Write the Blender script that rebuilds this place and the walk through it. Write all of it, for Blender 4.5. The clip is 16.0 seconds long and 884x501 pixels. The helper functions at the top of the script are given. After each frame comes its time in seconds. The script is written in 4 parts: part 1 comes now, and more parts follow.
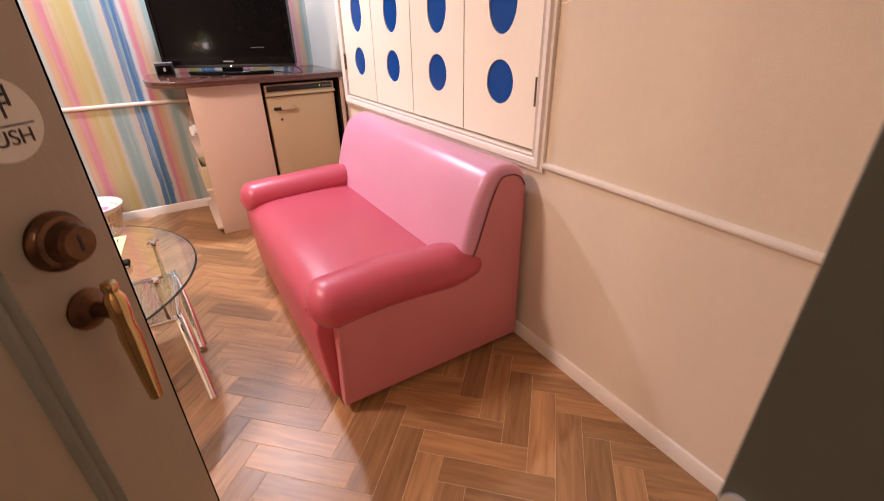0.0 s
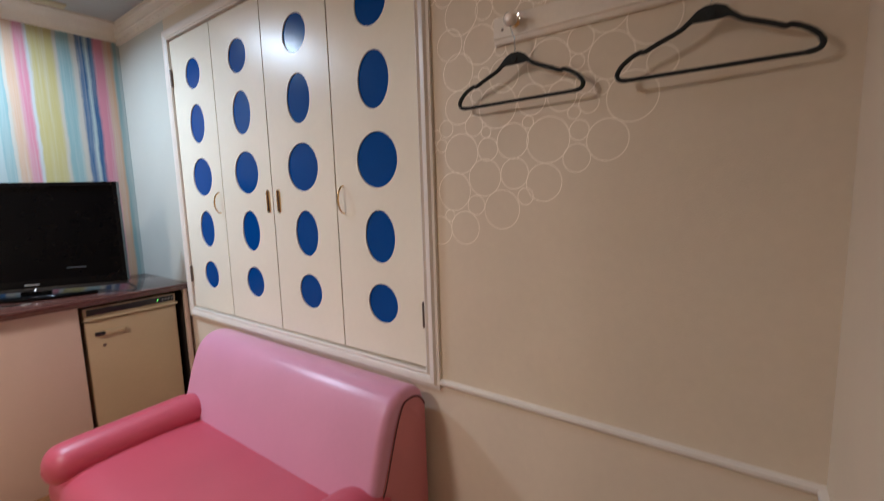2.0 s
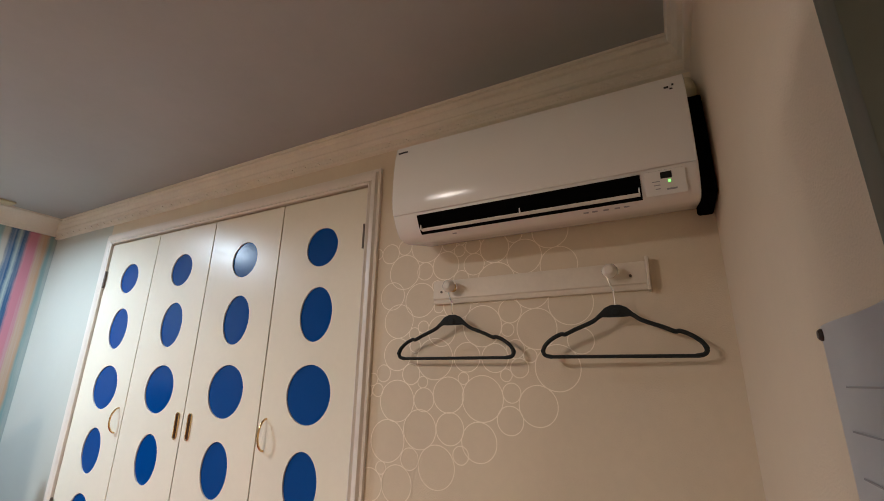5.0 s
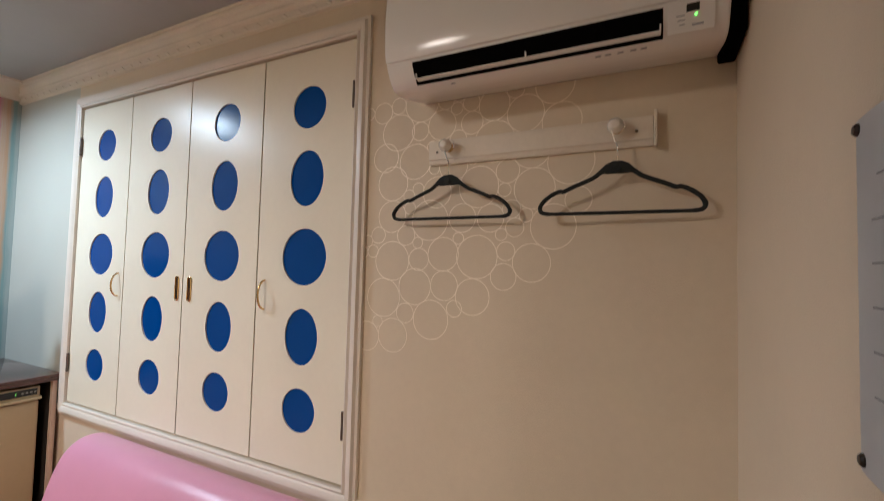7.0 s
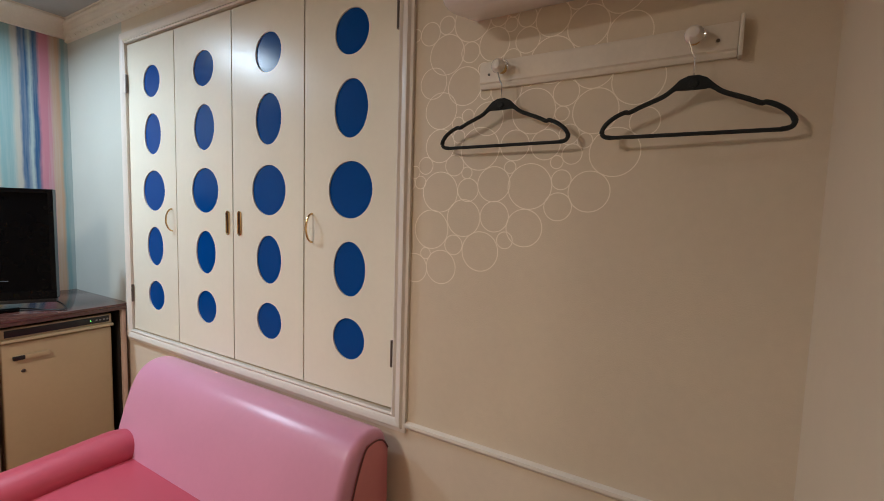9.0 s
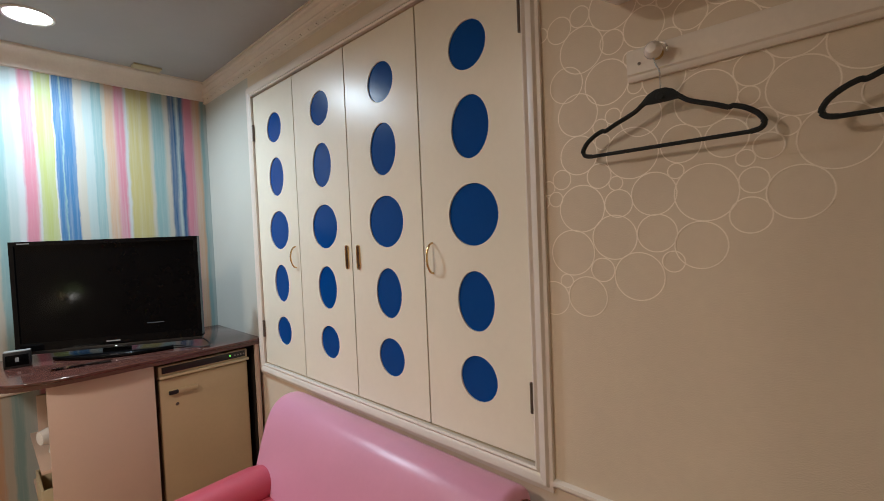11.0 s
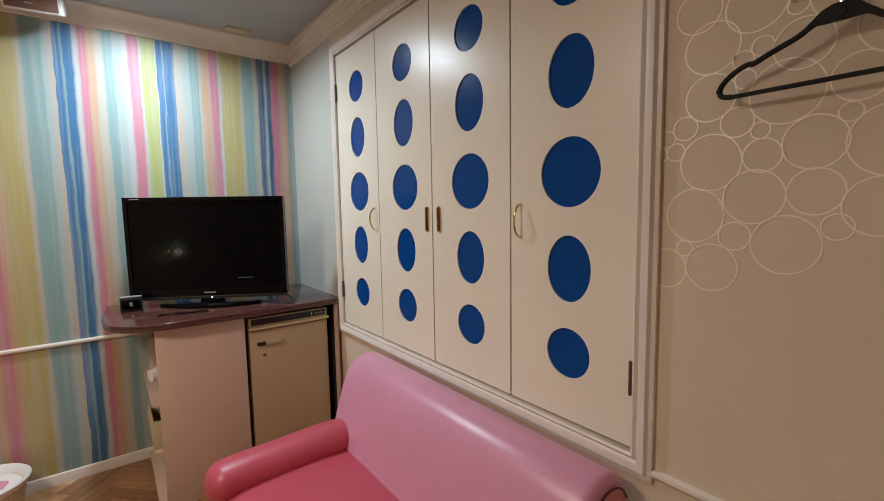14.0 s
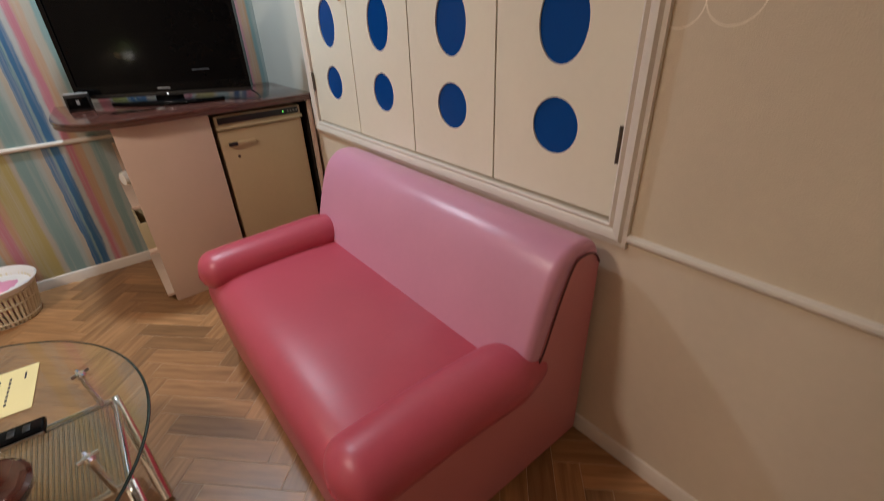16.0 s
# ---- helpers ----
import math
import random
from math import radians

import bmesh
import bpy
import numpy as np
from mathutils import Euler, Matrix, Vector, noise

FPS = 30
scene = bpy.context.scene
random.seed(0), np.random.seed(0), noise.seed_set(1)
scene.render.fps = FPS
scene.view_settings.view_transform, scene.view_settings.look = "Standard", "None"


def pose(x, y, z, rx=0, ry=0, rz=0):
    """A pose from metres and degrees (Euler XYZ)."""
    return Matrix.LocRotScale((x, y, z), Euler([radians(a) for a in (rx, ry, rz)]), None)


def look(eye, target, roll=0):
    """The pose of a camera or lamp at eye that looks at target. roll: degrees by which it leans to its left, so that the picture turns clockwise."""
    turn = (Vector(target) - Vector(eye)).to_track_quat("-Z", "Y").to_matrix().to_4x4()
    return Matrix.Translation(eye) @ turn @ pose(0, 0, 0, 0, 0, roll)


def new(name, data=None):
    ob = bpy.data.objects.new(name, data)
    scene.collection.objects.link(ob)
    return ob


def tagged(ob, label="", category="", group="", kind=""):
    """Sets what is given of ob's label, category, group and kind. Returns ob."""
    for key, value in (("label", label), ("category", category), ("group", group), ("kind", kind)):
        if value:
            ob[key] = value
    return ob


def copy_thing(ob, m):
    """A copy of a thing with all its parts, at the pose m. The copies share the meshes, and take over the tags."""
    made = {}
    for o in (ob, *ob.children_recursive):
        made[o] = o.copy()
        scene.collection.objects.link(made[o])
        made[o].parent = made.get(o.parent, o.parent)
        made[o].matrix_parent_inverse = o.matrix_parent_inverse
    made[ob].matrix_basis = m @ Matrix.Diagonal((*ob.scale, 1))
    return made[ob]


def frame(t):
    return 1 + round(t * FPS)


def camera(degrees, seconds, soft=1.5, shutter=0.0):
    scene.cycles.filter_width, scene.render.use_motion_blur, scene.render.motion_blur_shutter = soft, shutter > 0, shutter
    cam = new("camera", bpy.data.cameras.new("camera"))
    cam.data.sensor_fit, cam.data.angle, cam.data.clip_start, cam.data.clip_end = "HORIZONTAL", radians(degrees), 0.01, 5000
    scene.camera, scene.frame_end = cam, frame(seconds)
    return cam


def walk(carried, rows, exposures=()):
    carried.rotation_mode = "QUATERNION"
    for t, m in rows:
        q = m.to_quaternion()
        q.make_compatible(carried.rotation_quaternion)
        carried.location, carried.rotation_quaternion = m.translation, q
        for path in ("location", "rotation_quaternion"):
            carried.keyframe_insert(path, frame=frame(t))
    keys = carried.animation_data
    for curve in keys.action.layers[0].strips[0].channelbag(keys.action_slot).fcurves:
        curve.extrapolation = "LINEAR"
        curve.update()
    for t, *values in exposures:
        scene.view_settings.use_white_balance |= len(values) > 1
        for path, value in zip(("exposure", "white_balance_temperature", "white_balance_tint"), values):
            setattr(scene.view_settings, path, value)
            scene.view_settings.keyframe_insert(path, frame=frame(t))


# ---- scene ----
cam = camera(90.9, 16.0, soft=0.88, shutter=0.35)
PATH = [
    (0, (-1.059, -0.043, 1.192), (-0.135, 1.47, 0.267), -1.0),
    (0.5, (-1.091, 0.023, 1.254), (-0.057, 1.517, 0.418), -1.2),
    (1, (-1.126, 0.095, 1.317), (0.166, 1.421, 0.558), -0.2),
    (1.5, (-1.153, 0.129, 1.342), (0.292, 1.384, 0.76), -1.4),
    (2, (-1.15, 0.137, 1.4), (0.444, 1.318, 1.147), -1.7),
    (2.5, (-1.166, 0.13, 1.472), (0.492, 1.246, 1.533), -1.5),
    (3, (-1.185, 0.121, 1.528), (0.483, 1.186, 1.819), -1.6),
    (3.5, (-1.191, 0.123, 1.574), (0.478, 1.109, 2.065), -1.3),
    (3.7, (-1.205, 0.117, 1.581), (0.46, 1.072, 2.143), -0.9),
    (5.8, (-1.177, 0.129, 1.586), (0.535, 1.009, 2.127), 1.3),
    (6, (-1.176, 0.129, 1.581), (0.546, 1.007, 2.094), 1.3),
    (6.5, (-1.172, 0.142, 1.551), (0.588, 1.023, 1.905), 1.2),
    (7, (-1.152, 0.157, 1.502), (0.637, 1.047, 1.589), 1.5),
    (7.5, (-1.149, 0.159, 1.477), (0.634, 1.057, 1.365), 1.5),
    (8, (-1.15, 0.172, 1.458), (0.625, 1.079, 1.293), 1.8),
    (8.5, (-1.153, 0.19, 1.453), (0.585, 1.164, 1.281), 1.7),
    (9, (-1.152, 0.211, 1.457), (0.564, 1.224, 1.292), 1.7),
    (9.5, (-1.146, 0.24, 1.465), (0.525, 1.327, 1.302), 1.1),
    (10, (-1.134, 0.284, 1.469), (0.475, 1.462, 1.328), -0.7),
    (10.2, (-1.123, 0.309, 1.469), (0.445, 1.545, 1.351), -1.3),
    (12.3, (-1.061, 0.456, 1.472), (0.303, 1.916, 1.386), -2.5),
    (12.5, (-1.065, 0.46, 1.468), (0.274, 1.941, 1.364), -2.4),
    (13, (-1.067, 0.477, 1.456), (0.203, 2.016, 1.325), -1.9),
    (13.5, (-1.07, 0.489, 1.444), (0.158, 2.059, 1.288), -1.3),
    (14, (-1.058, 0.496, 1.434), (0.154, 2.076, 1.245), -1.0),
    (14.5, (-1.047, 0.508, 1.418), (0.153, 2.087, 1.155), -0.6),
    (15, (-1.027, 0.51, 1.393), (0.154, 2.079, 1.016), -0.5),
    (15.5, (-1.006, 0.515, 1.343), (0.161, 2.02, 0.732), -0.3),
    (16, (-0.985, 0.523, 1.286), (0.09, 1.907, 0.322), -2.3),
]
EXPOSURES = [(0.0, 1.05, 7000, 36), (0.5, 0.85, 6850, 37), (1.0, 0.44, 6300, 32), (1.5, 0.29, 5950, 23), (2.0, 0.24, 5900, 17), (3.5, 0.45, 6050, 13), (6.5, 0.42, 6050, 13), (9.0, 0.22, 6050, 12), (12.5, -0.04, 6550, 15), (14.5, -0.12, 6600, 16), (16.0, -0.10, 6600, 16)]
walk(cam, [(t, look(eye, target, roll)) for t, eye, target, roll in PATH], EXPOSURES)

# ---- exposure and lights ----
scene.view_settings.exposure = 0.0
world = bpy.data.worlds.new("world")
scene.world = world
world.use_nodes = True
world.node_tree.nodes["Background"].inputs[0].default_value = (0.02, 0.02, 0.022, 1)
world.node_tree.nodes["Background"].inputs[1].default_value = 0.2

CEIL = 2.52
FAR = 3.52
WEST = -3.3
LAMP_X, LAMP_Y = -2.15, 1.85


def area_lamp(name, place, size, watts, colour, spread=170, target=None):
    data = bpy.data.lights.new(name, "AREA")
    data.shape, data.size, data.energy, data.color, data.spread = "DISK", size, watts, colour, radians(spread)
    ob = new(name, data)
    ob.matrix_world = look(place, target or (place[0], place[1] + 1e-4, place[2] - 1), 0)
    return ob


area_lamp("downlight_glow", (-0.88, 3.02, CEIL - 0.012), 0.15, 22, (0.70, 0.89, 1.0), 162)
area_lamp("room_light_glow", (LAMP_X, LAMP_Y, CEIL - 0.085), 0.40, 25.5, (1.0, 0.89, 0.77), 175)
area_lamp("corridor_light_glow", (-2.2, -0.8, CEIL - 0.09), 0.2, 4.5, (1.0, 0.86, 0.68), 170)


# ---- materials ----
def mat(name, colour, rough=0.5, metal=0.0, vary=0.06, scale=6.0, bump=0.0, bump_scale=120.0, coat=0.0, rand=0.0, stretch=(1, 1, 1)):
    """Base colour with wear at two scales, optional relief and per-object variation."""
    m = bpy.data.materials.new(name)
    m.use_nodes = True
    nt = m.node_tree
    n, l = nt.nodes, nt.links
    b = n["Principled BSDF"]
    b.inputs["Metallic"].default_value = metal
    b.inputs["Coat Weight"].default_value = coat
    b.inputs["Coat Roughness"].default_value = 0.12
    tc = n.new("ShaderNodeTexCoord")
    mp = n.new("ShaderNodeMapping")
    mp.inputs["Scale"].default_value = stretch
    l.new(tc.outputs["Object"], mp.inputs["Vector"])
    big = n.new("ShaderNodeTexNoise")
    big.inputs["Scale"].default_value = scale
    big.inputs["Detail"].default_value = 5
    fine = n.new("ShaderNodeTexNoise")
    fine.inputs["Scale"].default_value = scale * 14
    fine.inputs["Detail"].default_value = 3
    for t in (big, fine):
        l.new(mp.outputs["Vector"], t.inputs["Vector"])
    add = n.new("ShaderNodeMath")
    add.operation = "MULTIPLY_ADD"
    l.new(fine.outputs["Fac"], add.inputs[0])
    add.inputs[1].default_value = 0.4
    l.new(big.outputs["Fac"], add.inputs[2])
    rng = n.new("ShaderNodeMapRange")
    rng.inputs["From Min"].default_value, rng.inputs["From Max"].default_value = 0.4, 1.0
    rng.inputs["To Min"].default_value, rng.inputs["To Max"].default_value = 1 - vary, 1 + vary
    l.new(add.outputs[0], rng.inputs["Value"])
    value = rng.outputs["Result"]
    if rand:
        info = n.new("ShaderNodeObjectInfo")
        r2 = n.new("ShaderNodeMapRange")
        r2.inputs["To Min"].default_value, r2.inputs["To Max"].default_value = 1 - rand, 1 + rand
        l.new(info.outputs["Random"], r2.inputs["Value"])
        mu = n.new("ShaderNodeMath")
        mu.operation = "MULTIPLY"
        l.new(value, mu.inputs[0])
        l.new(r2.outputs["Result"], mu.inputs[1])
        value = mu.outputs[0]
    mix = n.new("ShaderNodeVectorMath")
    mix.operation = "SCALE"
    mix.inputs[0].default_value = colour
    l.new(value, mix.inputs["Scale"])
    l.new(mix.outputs["Vector"], b.inputs["Base Color"])
    rr = n.new("ShaderNodeMapRange")
    rr.inputs["To Min"].default_value, rr.inputs["To Max"].default_value = max(0.02, rough - 0.06), min(1, rough + 0.06)
    l.new(fine.outputs["Fac"], rr.inputs["Value"])
    l.new(rr.outputs["Result"], b.inputs["Roughness"])
    if bump:
        bt = n.new("ShaderNodeTexNoise")
        bt.inputs["Scale"].default_value = bump_scale
        bt.inputs["Detail"].default_value = 4
        l.new(mp.outputs["Vector"], bt.inputs["Vector"])
        bp = n.new("ShaderNodeBump")
        bp.inputs["Strength"].default_value = bump
        bp.inputs["Distance"].default_value = 0.002
        l.new(bt.outputs["Fac"], bp.inputs["Height"])
        l.new(bp.outputs["Normal"], b.inputs["Normal"])
    return m


def glow(name, colour, strength):
    m = bpy.data.materials.new(name)
    m.use_nodes = True
    b = m.node_tree.nodes["Principled BSDF"]
    b.inputs["Base Color"].default_value = (*colour, 1)
    b.inputs["Emission Color"].default_value = (*colour, 1)
    b.inputs["Emission Strength"].default_value = strength
    return m


def glass(name, colour, rough=0.0):
    m = bpy.data.materials.new(name)
    m.use_nodes = True
    b = m.node_tree.nodes["Principled BSDF"]
    b.inputs["Base Color"].default_value = (*colour, 1)
    b.inputs["Roughness"].default_value = rough
    b.inputs["Transmission Weight"].default_value = 1.0
    b.inputs["IOR"].default_value = 1.48
    return m


def stripe_material():
    """Watercolour stripes of a wallpaper: ramp along x with brushed, wavering edges."""
    m = bpy.data.materials.new("striped_wallpaper")
    m.use_nodes = True
    n, l = m.node_tree.nodes, m.node_tree.links
    b = n["Principled BSDF"]
    b.inputs["Roughness"].default_value = 0.55
    tc = n.new("ShaderNodeTexCoord")
    sep = n.new("ShaderNodeSeparateXYZ")
    l.new(tc.outputs["Object"], sep.inputs[0])

    def noise_of(sx, sz, detail):
        mp = n.new("ShaderNodeMapping")
        mp.inputs["Scale"].default_value = (sx, 1, sz)
        l.new(tc.outputs["Object"], mp.inputs["Vector"])
        t = n.new("ShaderNodeTexNoise")
        t.inputs["Scale"].default_value = 1
        t.inputs["Detail"].default_value = detail
        t.inputs["Roughness"].default_value = 0.65
        l.new(mp.outputs["Vector"], t.inputs["Vector"])
        return t.outputs["Fac"]

    def madd(a, k, c):
        t = n.new("ShaderNodeMath")
        t.operation = "MULTIPLY_ADD"
        l.new(a, t.inputs[0])
        t.inputs[1].default_value = k
        if isinstance(c, float):
            t.inputs[2].default_value = c
        else:
            l.new(c, t.inputs[2])
        return t.outputs[0]

    x = madd(noise_of(9, 5.0, 4), 0.022, sep.outputs["X"])
    x = madd(noise_of(70, 9.0, 2), 0.008, x)
    x = madd(noise_of(260, 2.5, 3), 0.010, x)
    x = madd(x, 1.0, -0.020)
    white, cream, yellow = (0.55, 0.57, 0.56), (0.55, 0.50, 0.41), (0.54, 0.45, 0.18)
    teal, pale, blue, navy = (0.27, 0.42, 0.41), (0.44, 0.52, 0.50), (0.05, 0.18, 0.36), (0.03, 0.11, 0.24)
    pink, peach, lime = (0.64, 0.24, 0.30), (0.63, 0.39, 0.24), (0.46, 0.49, 0.17)
    # one strip of the paper, from its left seam: start of each band and its colour
    bands = [(-1.74, pale), (-1.66, yellow), (-1.60, pale), (-1.55, peach), (-1.51, pink), (-1.47, peach), (-1.44, yellow),
             (-1.345, cream), (-1.325, teal), (-1.245, pale), (-1.225, cream), (-1.203, blue), (-1.172, teal), (-1.164, blue), (-1.124, white), (-1.10, pink), (-1.065, peach),
             (-1.03, cream), (-0.99, teal), (-0.945, pale), (-0.90, white), (-0.87, pink), (-0.815, white), (-0.805, lime),
             (-0.735, white), (-0.728, blue), (-0.697, teal), (-0.691, blue), (-0.640, cream), (-0.60, pale), (-0.56, teal), (-0.515, cream)]
    bands2 = [(-0.515, cream), (-0.50, peach), (-0.455, pink), (-0.41, white), (-0.395, yellow), (-0.285, cream), (-0.27, teal), (-0.205, cream),
              (-0.175, navy), (-0.142, pale), (-0.130, navy), (-0.108, pink), (-0.065, peach), (-0.03, teal), (-0.012, pale)]

    def shift(p):
        return p + float(np.interp(p, [-1.75, -1.16, -1.0, -0.70, -0.15, 0.0], [-0.012, -0.012, -0.020, -0.045, -0.045, 0.0]))

    bands, bands2 = [(shift(p), tuple(0.78 * v for v in c)) for p, c in bands], [(shift(p), tuple(0.78 * v for v in c)) for p, c in bands2]

    def ramp(rows, lo, hi):
        t = n.new("ShaderNodeMapRange")
        t.inputs["From Min"].default_value, t.inputs["From Max"].default_value = lo, hi
        l.new(x, t.inputs["Value"])
        r = n.new("ShaderNodeValToRGB")
        r.color_ramp.interpolation = "LINEAR"
        e = r.color_ramp.elements
        e[0].position, e[0].color = 0, (*rows[0][1], 1)
        e[1].position, e[1].color = 1, (*rows[-1][1], 1)
        for i, (p, c) in enumerate(rows[1:], 1):
            q = (p - lo) / (hi - lo)
            soft = 0.35 * (q - (rows[i - 1][0] - lo) / (hi - lo))
            if len(rows) < 17:
                k = e.new(max(0.001, q - min(soft, 0.016)))
                k.color = (*rows[i - 1][1], 1)
            k = e.new(min(0.999, q + min(0.010, abs(soft) + 0.003)))
            k.color = (*c, 1)
        l.new(t.outputs["Result"], r.inputs["Fac"])
        return r.outputs["Color"]

    split = 11
    b0, b1 = bands[split][0], bands[split + 13][0]
    parts = [(bands[:split], bands[0][0], b0), (bands[split:split + 13], b0, b1), (bands[split + 13:], b1, bands2[0][0]), (bands2, bands2[0][0], 0.0)]
    col = None
    for rows, lo, hi in parts:
        c = ramp(rows, lo, hi)
        if col is None:
            col = c
            continue
        step = n.new("ShaderNodeMath")
        step.operation = "GREATER_THAN"
        l.new(x, step.inputs[0])
        step.inputs[1].default_value = lo
        mx = n.new("ShaderNodeMix")
        mx.data_type = "RGBA"
        l.new(step.outputs[0], mx.inputs[0])
        l.new(col, mx.inputs[6])
        l.new(c, mx.inputs[7])
        col = mx.outputs[2]
    # dry-brush streaks that let the paper show through
    streak = n.new("ShaderNodeMapRange")
    streak.inputs["From Min"].default_value, streak.inputs["From Max"].default_value = 0.46, 0.72
    streak.inputs["To Max"].default_value = 0.45
    l.new(noise_of(48, 1.3, 5), streak.inputs["Value"])
    mx = n.new("ShaderNodeMix")
    mx.data_type = "RGBA"
    l.new(streak.outputs["Result"], mx.inputs[0])
    l.new(col, mx.inputs[6])
    mx.inputs[7].default_value = (0.47, 0.46, 0.43, 1)
    l.new(mx.outputs[2], b.inputs["Base Color"])
    return m


def plank_material(name, island=False):
    m = bpy.data.materials.new(name)
    m.use_nodes = True
    n, l = m.node_tree.nodes, m.node_tree.links
    b = n["Principled BSDF"]
    tc = n.new("ShaderNodeTexCoord")
    src = n.new("ShaderNodeNewGeometry") if island else n.new("ShaderNodeObjectInfo")
    rnd = src.outputs["Random Per Island"] if island else src.outputs["Random"]
    off = n.new("ShaderNodeMath")
    off.operation = "MULTIPLY"
    l.new(rnd, off.inputs[0])
    off.inputs[1].default_value = 37.0
    cmb = n.new("ShaderNodeCombineXYZ")
    l.new(off.outputs[0], cmb.inputs[2])
    ad = n.new("ShaderNodeVectorMath")
    l.new(tc.outputs["UV"], ad.inputs[0])
    l.new(cmb.outputs[0], ad.inputs[1])
    mp = n.new("ShaderNodeMapping")
    mp.inputs["Scale"].default_value = (4, 42, 1)
    l.new(ad.outputs[0], mp.inputs["Vector"])
    g = n.new("ShaderNodeTexNoise")
    g.inputs["Scale"].default_value, g.inputs["Detail"].default_value, g.inputs["Distortion"].default_value = 1.0, 6, 0.8
    l.new(mp.outputs["Vector"], g.inputs["Vector"])
    r = n.new("ShaderNodeValToRGB")
    r.color_ramp.elements[0].position, r.color_ramp.elements[0].color = 0.26, (0.235, 0.112, 0.046, 1)
    r.color_ramp.elements[1].position, r.color_ramp.elements[1].color = 0.76, (0.46, 0.245, 0.108, 1)
    l.new(g.outputs["Fac"], r.inputs["Fac"])
    rr = n.new("ShaderNodeMapRange")
    rr.inputs["To Min"].default_value, rr.inputs["To Max"].default_value = 0.72, 1.30
    l.new(rnd, rr.inputs["Value"])
    sc = n.new("ShaderNodeVectorMath")
    sc.operation = "SCALE"
    l.new(r.outputs["Color"], sc.inputs[0])
    l.new(rr.outputs["Result"], sc.inputs["Scale"])
    l.new(sc.outputs["Vector"], b.inputs["Base Color"])
    b.inputs["Roughness"].default_value = 0.36
    b.inputs["Specular IOR Level"].default_value = 0.5
    bp = n.new("ShaderNodeBump")
    bp.inputs["Strength"].default_value, bp.inputs["Distance"].default_value = 0.15, 0.001
    l.new(g.outputs["Fac"], bp.inputs["Height"])
    l.new(bp.outputs["Normal"], b.inputs["Normal"])
    return m


M_WALL = mat("beige_wallpaper", (0.72, 0.607, 0.46), 0.55, vary=0.05, scale=3, bump=0.35, bump_scale=300)
M_PALE = mat("pale_grey_green_wallpaper", (0.54, 0.54, 0.48), 0.5, vary=0.04, scale=3, bump=0.3, bump_scale=300)
M_WAINSCOT = mat("cream_wainscot", (0.73, 0.62, 0.485), 0.5, vary=0.05, scale=2.5, bump=0.2, bump_scale=220)
M_RINGS = mat("silver_foil_print", (0.95, 0.85, 0.72), 0.55, metal=0.42, vary=0.03)
M_TRIM = mat("cream_gloss_trim", (0.77, 0.70, 0.62), 0.35, vary=0.05, scale=5)
M_CROWN = mat("aged_cream_plaster", (0.79, 0.71, 0.60), 0.45, vary=0.08, scale=6, bump=0.2)
M_CEIL = mat("grey_ceiling_paint", (0.42, 0.42, 0.415), 0.6, vary=0.06, scale=2, bump=0.15)
M_STRIPE = stripe_material()
M_DOORPANEL = mat("cream_lacquer", (0.87, 0.807, 0.67), 0.31, vary=0.03, scale=3, bump=0.02, bump_scale=60)
M_DOORPANEL.node_tree.nodes["Principled BSDF"].inputs["Specular IOR Level"].default_value = 0.62
M_BLUE = mat("blue_lacquer", (0.001, 0.060, 0.275), 0.22, vary=0.04, scale=7)
M_BLUE.node_tree.nodes["Principled BSDF"].inputs["Specular IOR Level"].default_value = 0.17
# dark brown that puts the shade of closet seams and fridge niche into colour
M_GAPSHADE = mat("gap_shade", (0.03, 0.024, 0.02), 0.8)
# near-black without sheen, so the painted shade in openings stays dark under lamps
M_FLATBLACK = mat("flat_black_fill", (0.004, 0.004, 0.004), 0.9)
M_FLATBLACK.node_tree.nodes["Principled BSDF"].inputs["Specular IOR Level"].default_value = 0.0
M_GAPSHADE.node_tree.nodes["Principled BSDF"].inputs["Specular IOR Level"].default_value = 0.1
M_BRASS = mat("polished_brass", (0.72, 0.50, 0.24), 0.22, metal=1.0, vary=0.12, scale=30)
M_HINGE = mat("tarnished_steel", (0.16, 0.13, 0.11), 0.45, metal=0.8, vary=0.2, scale=40)
M_PINK = mat("light_pink_vinyl", (0.66, 0.295, 0.42), 0.31, vary=0.04, scale=4, bump=0.12, bump_scale=420)
M_ROSE = mat("rose_pink_vinyl", (0.52, 0.080, 0.118), 0.37, vary=0.06, scale=4, bump=0.12, bump_scale=420)
M_SIDE = mat("dusty_pink_vinyl", (0.58, 0.19, 0.21), 0.38, vary=0.05, scale=4, bump=0.25, bump_scale=420)
M_PIPING = mat("dark_piping", (0.13, 0.03, 0.04), 0.5)
M_COUNTER = mat("dark_granite_laminate", (0.085, 0.032, 0.024), 0.13, vary=0.5, scale=45, coat=0.3)
M_EDGE = mat("dark_counter_edge", (0.10, 0.045, 0.032), 0.3, vary=0.3, scale=40)
M_CABINET = mat("pinkish_beige_laminate", (0.66, 0.50, 0.40), 0.42, vary=0.03, scale=3)
M_FRIDGE = mat("yellowed_cream_enamel", (0.52, 0.41, 0.25), 0.36, vary=0.05, scale=4)
M_BLACK = mat("black_plastic", (0.008, 0.008, 0.009), 0.4, vary=0.1)
M_SCREEN = mat("dark_glossy_screen", (0.002, 0.002, 0.0025), 0.06, vary=0.05, scale=2)
M_SCREEN.node_tree.nodes["Principled BSDF"].inputs["Specular IOR Level"].default_value = 0.08
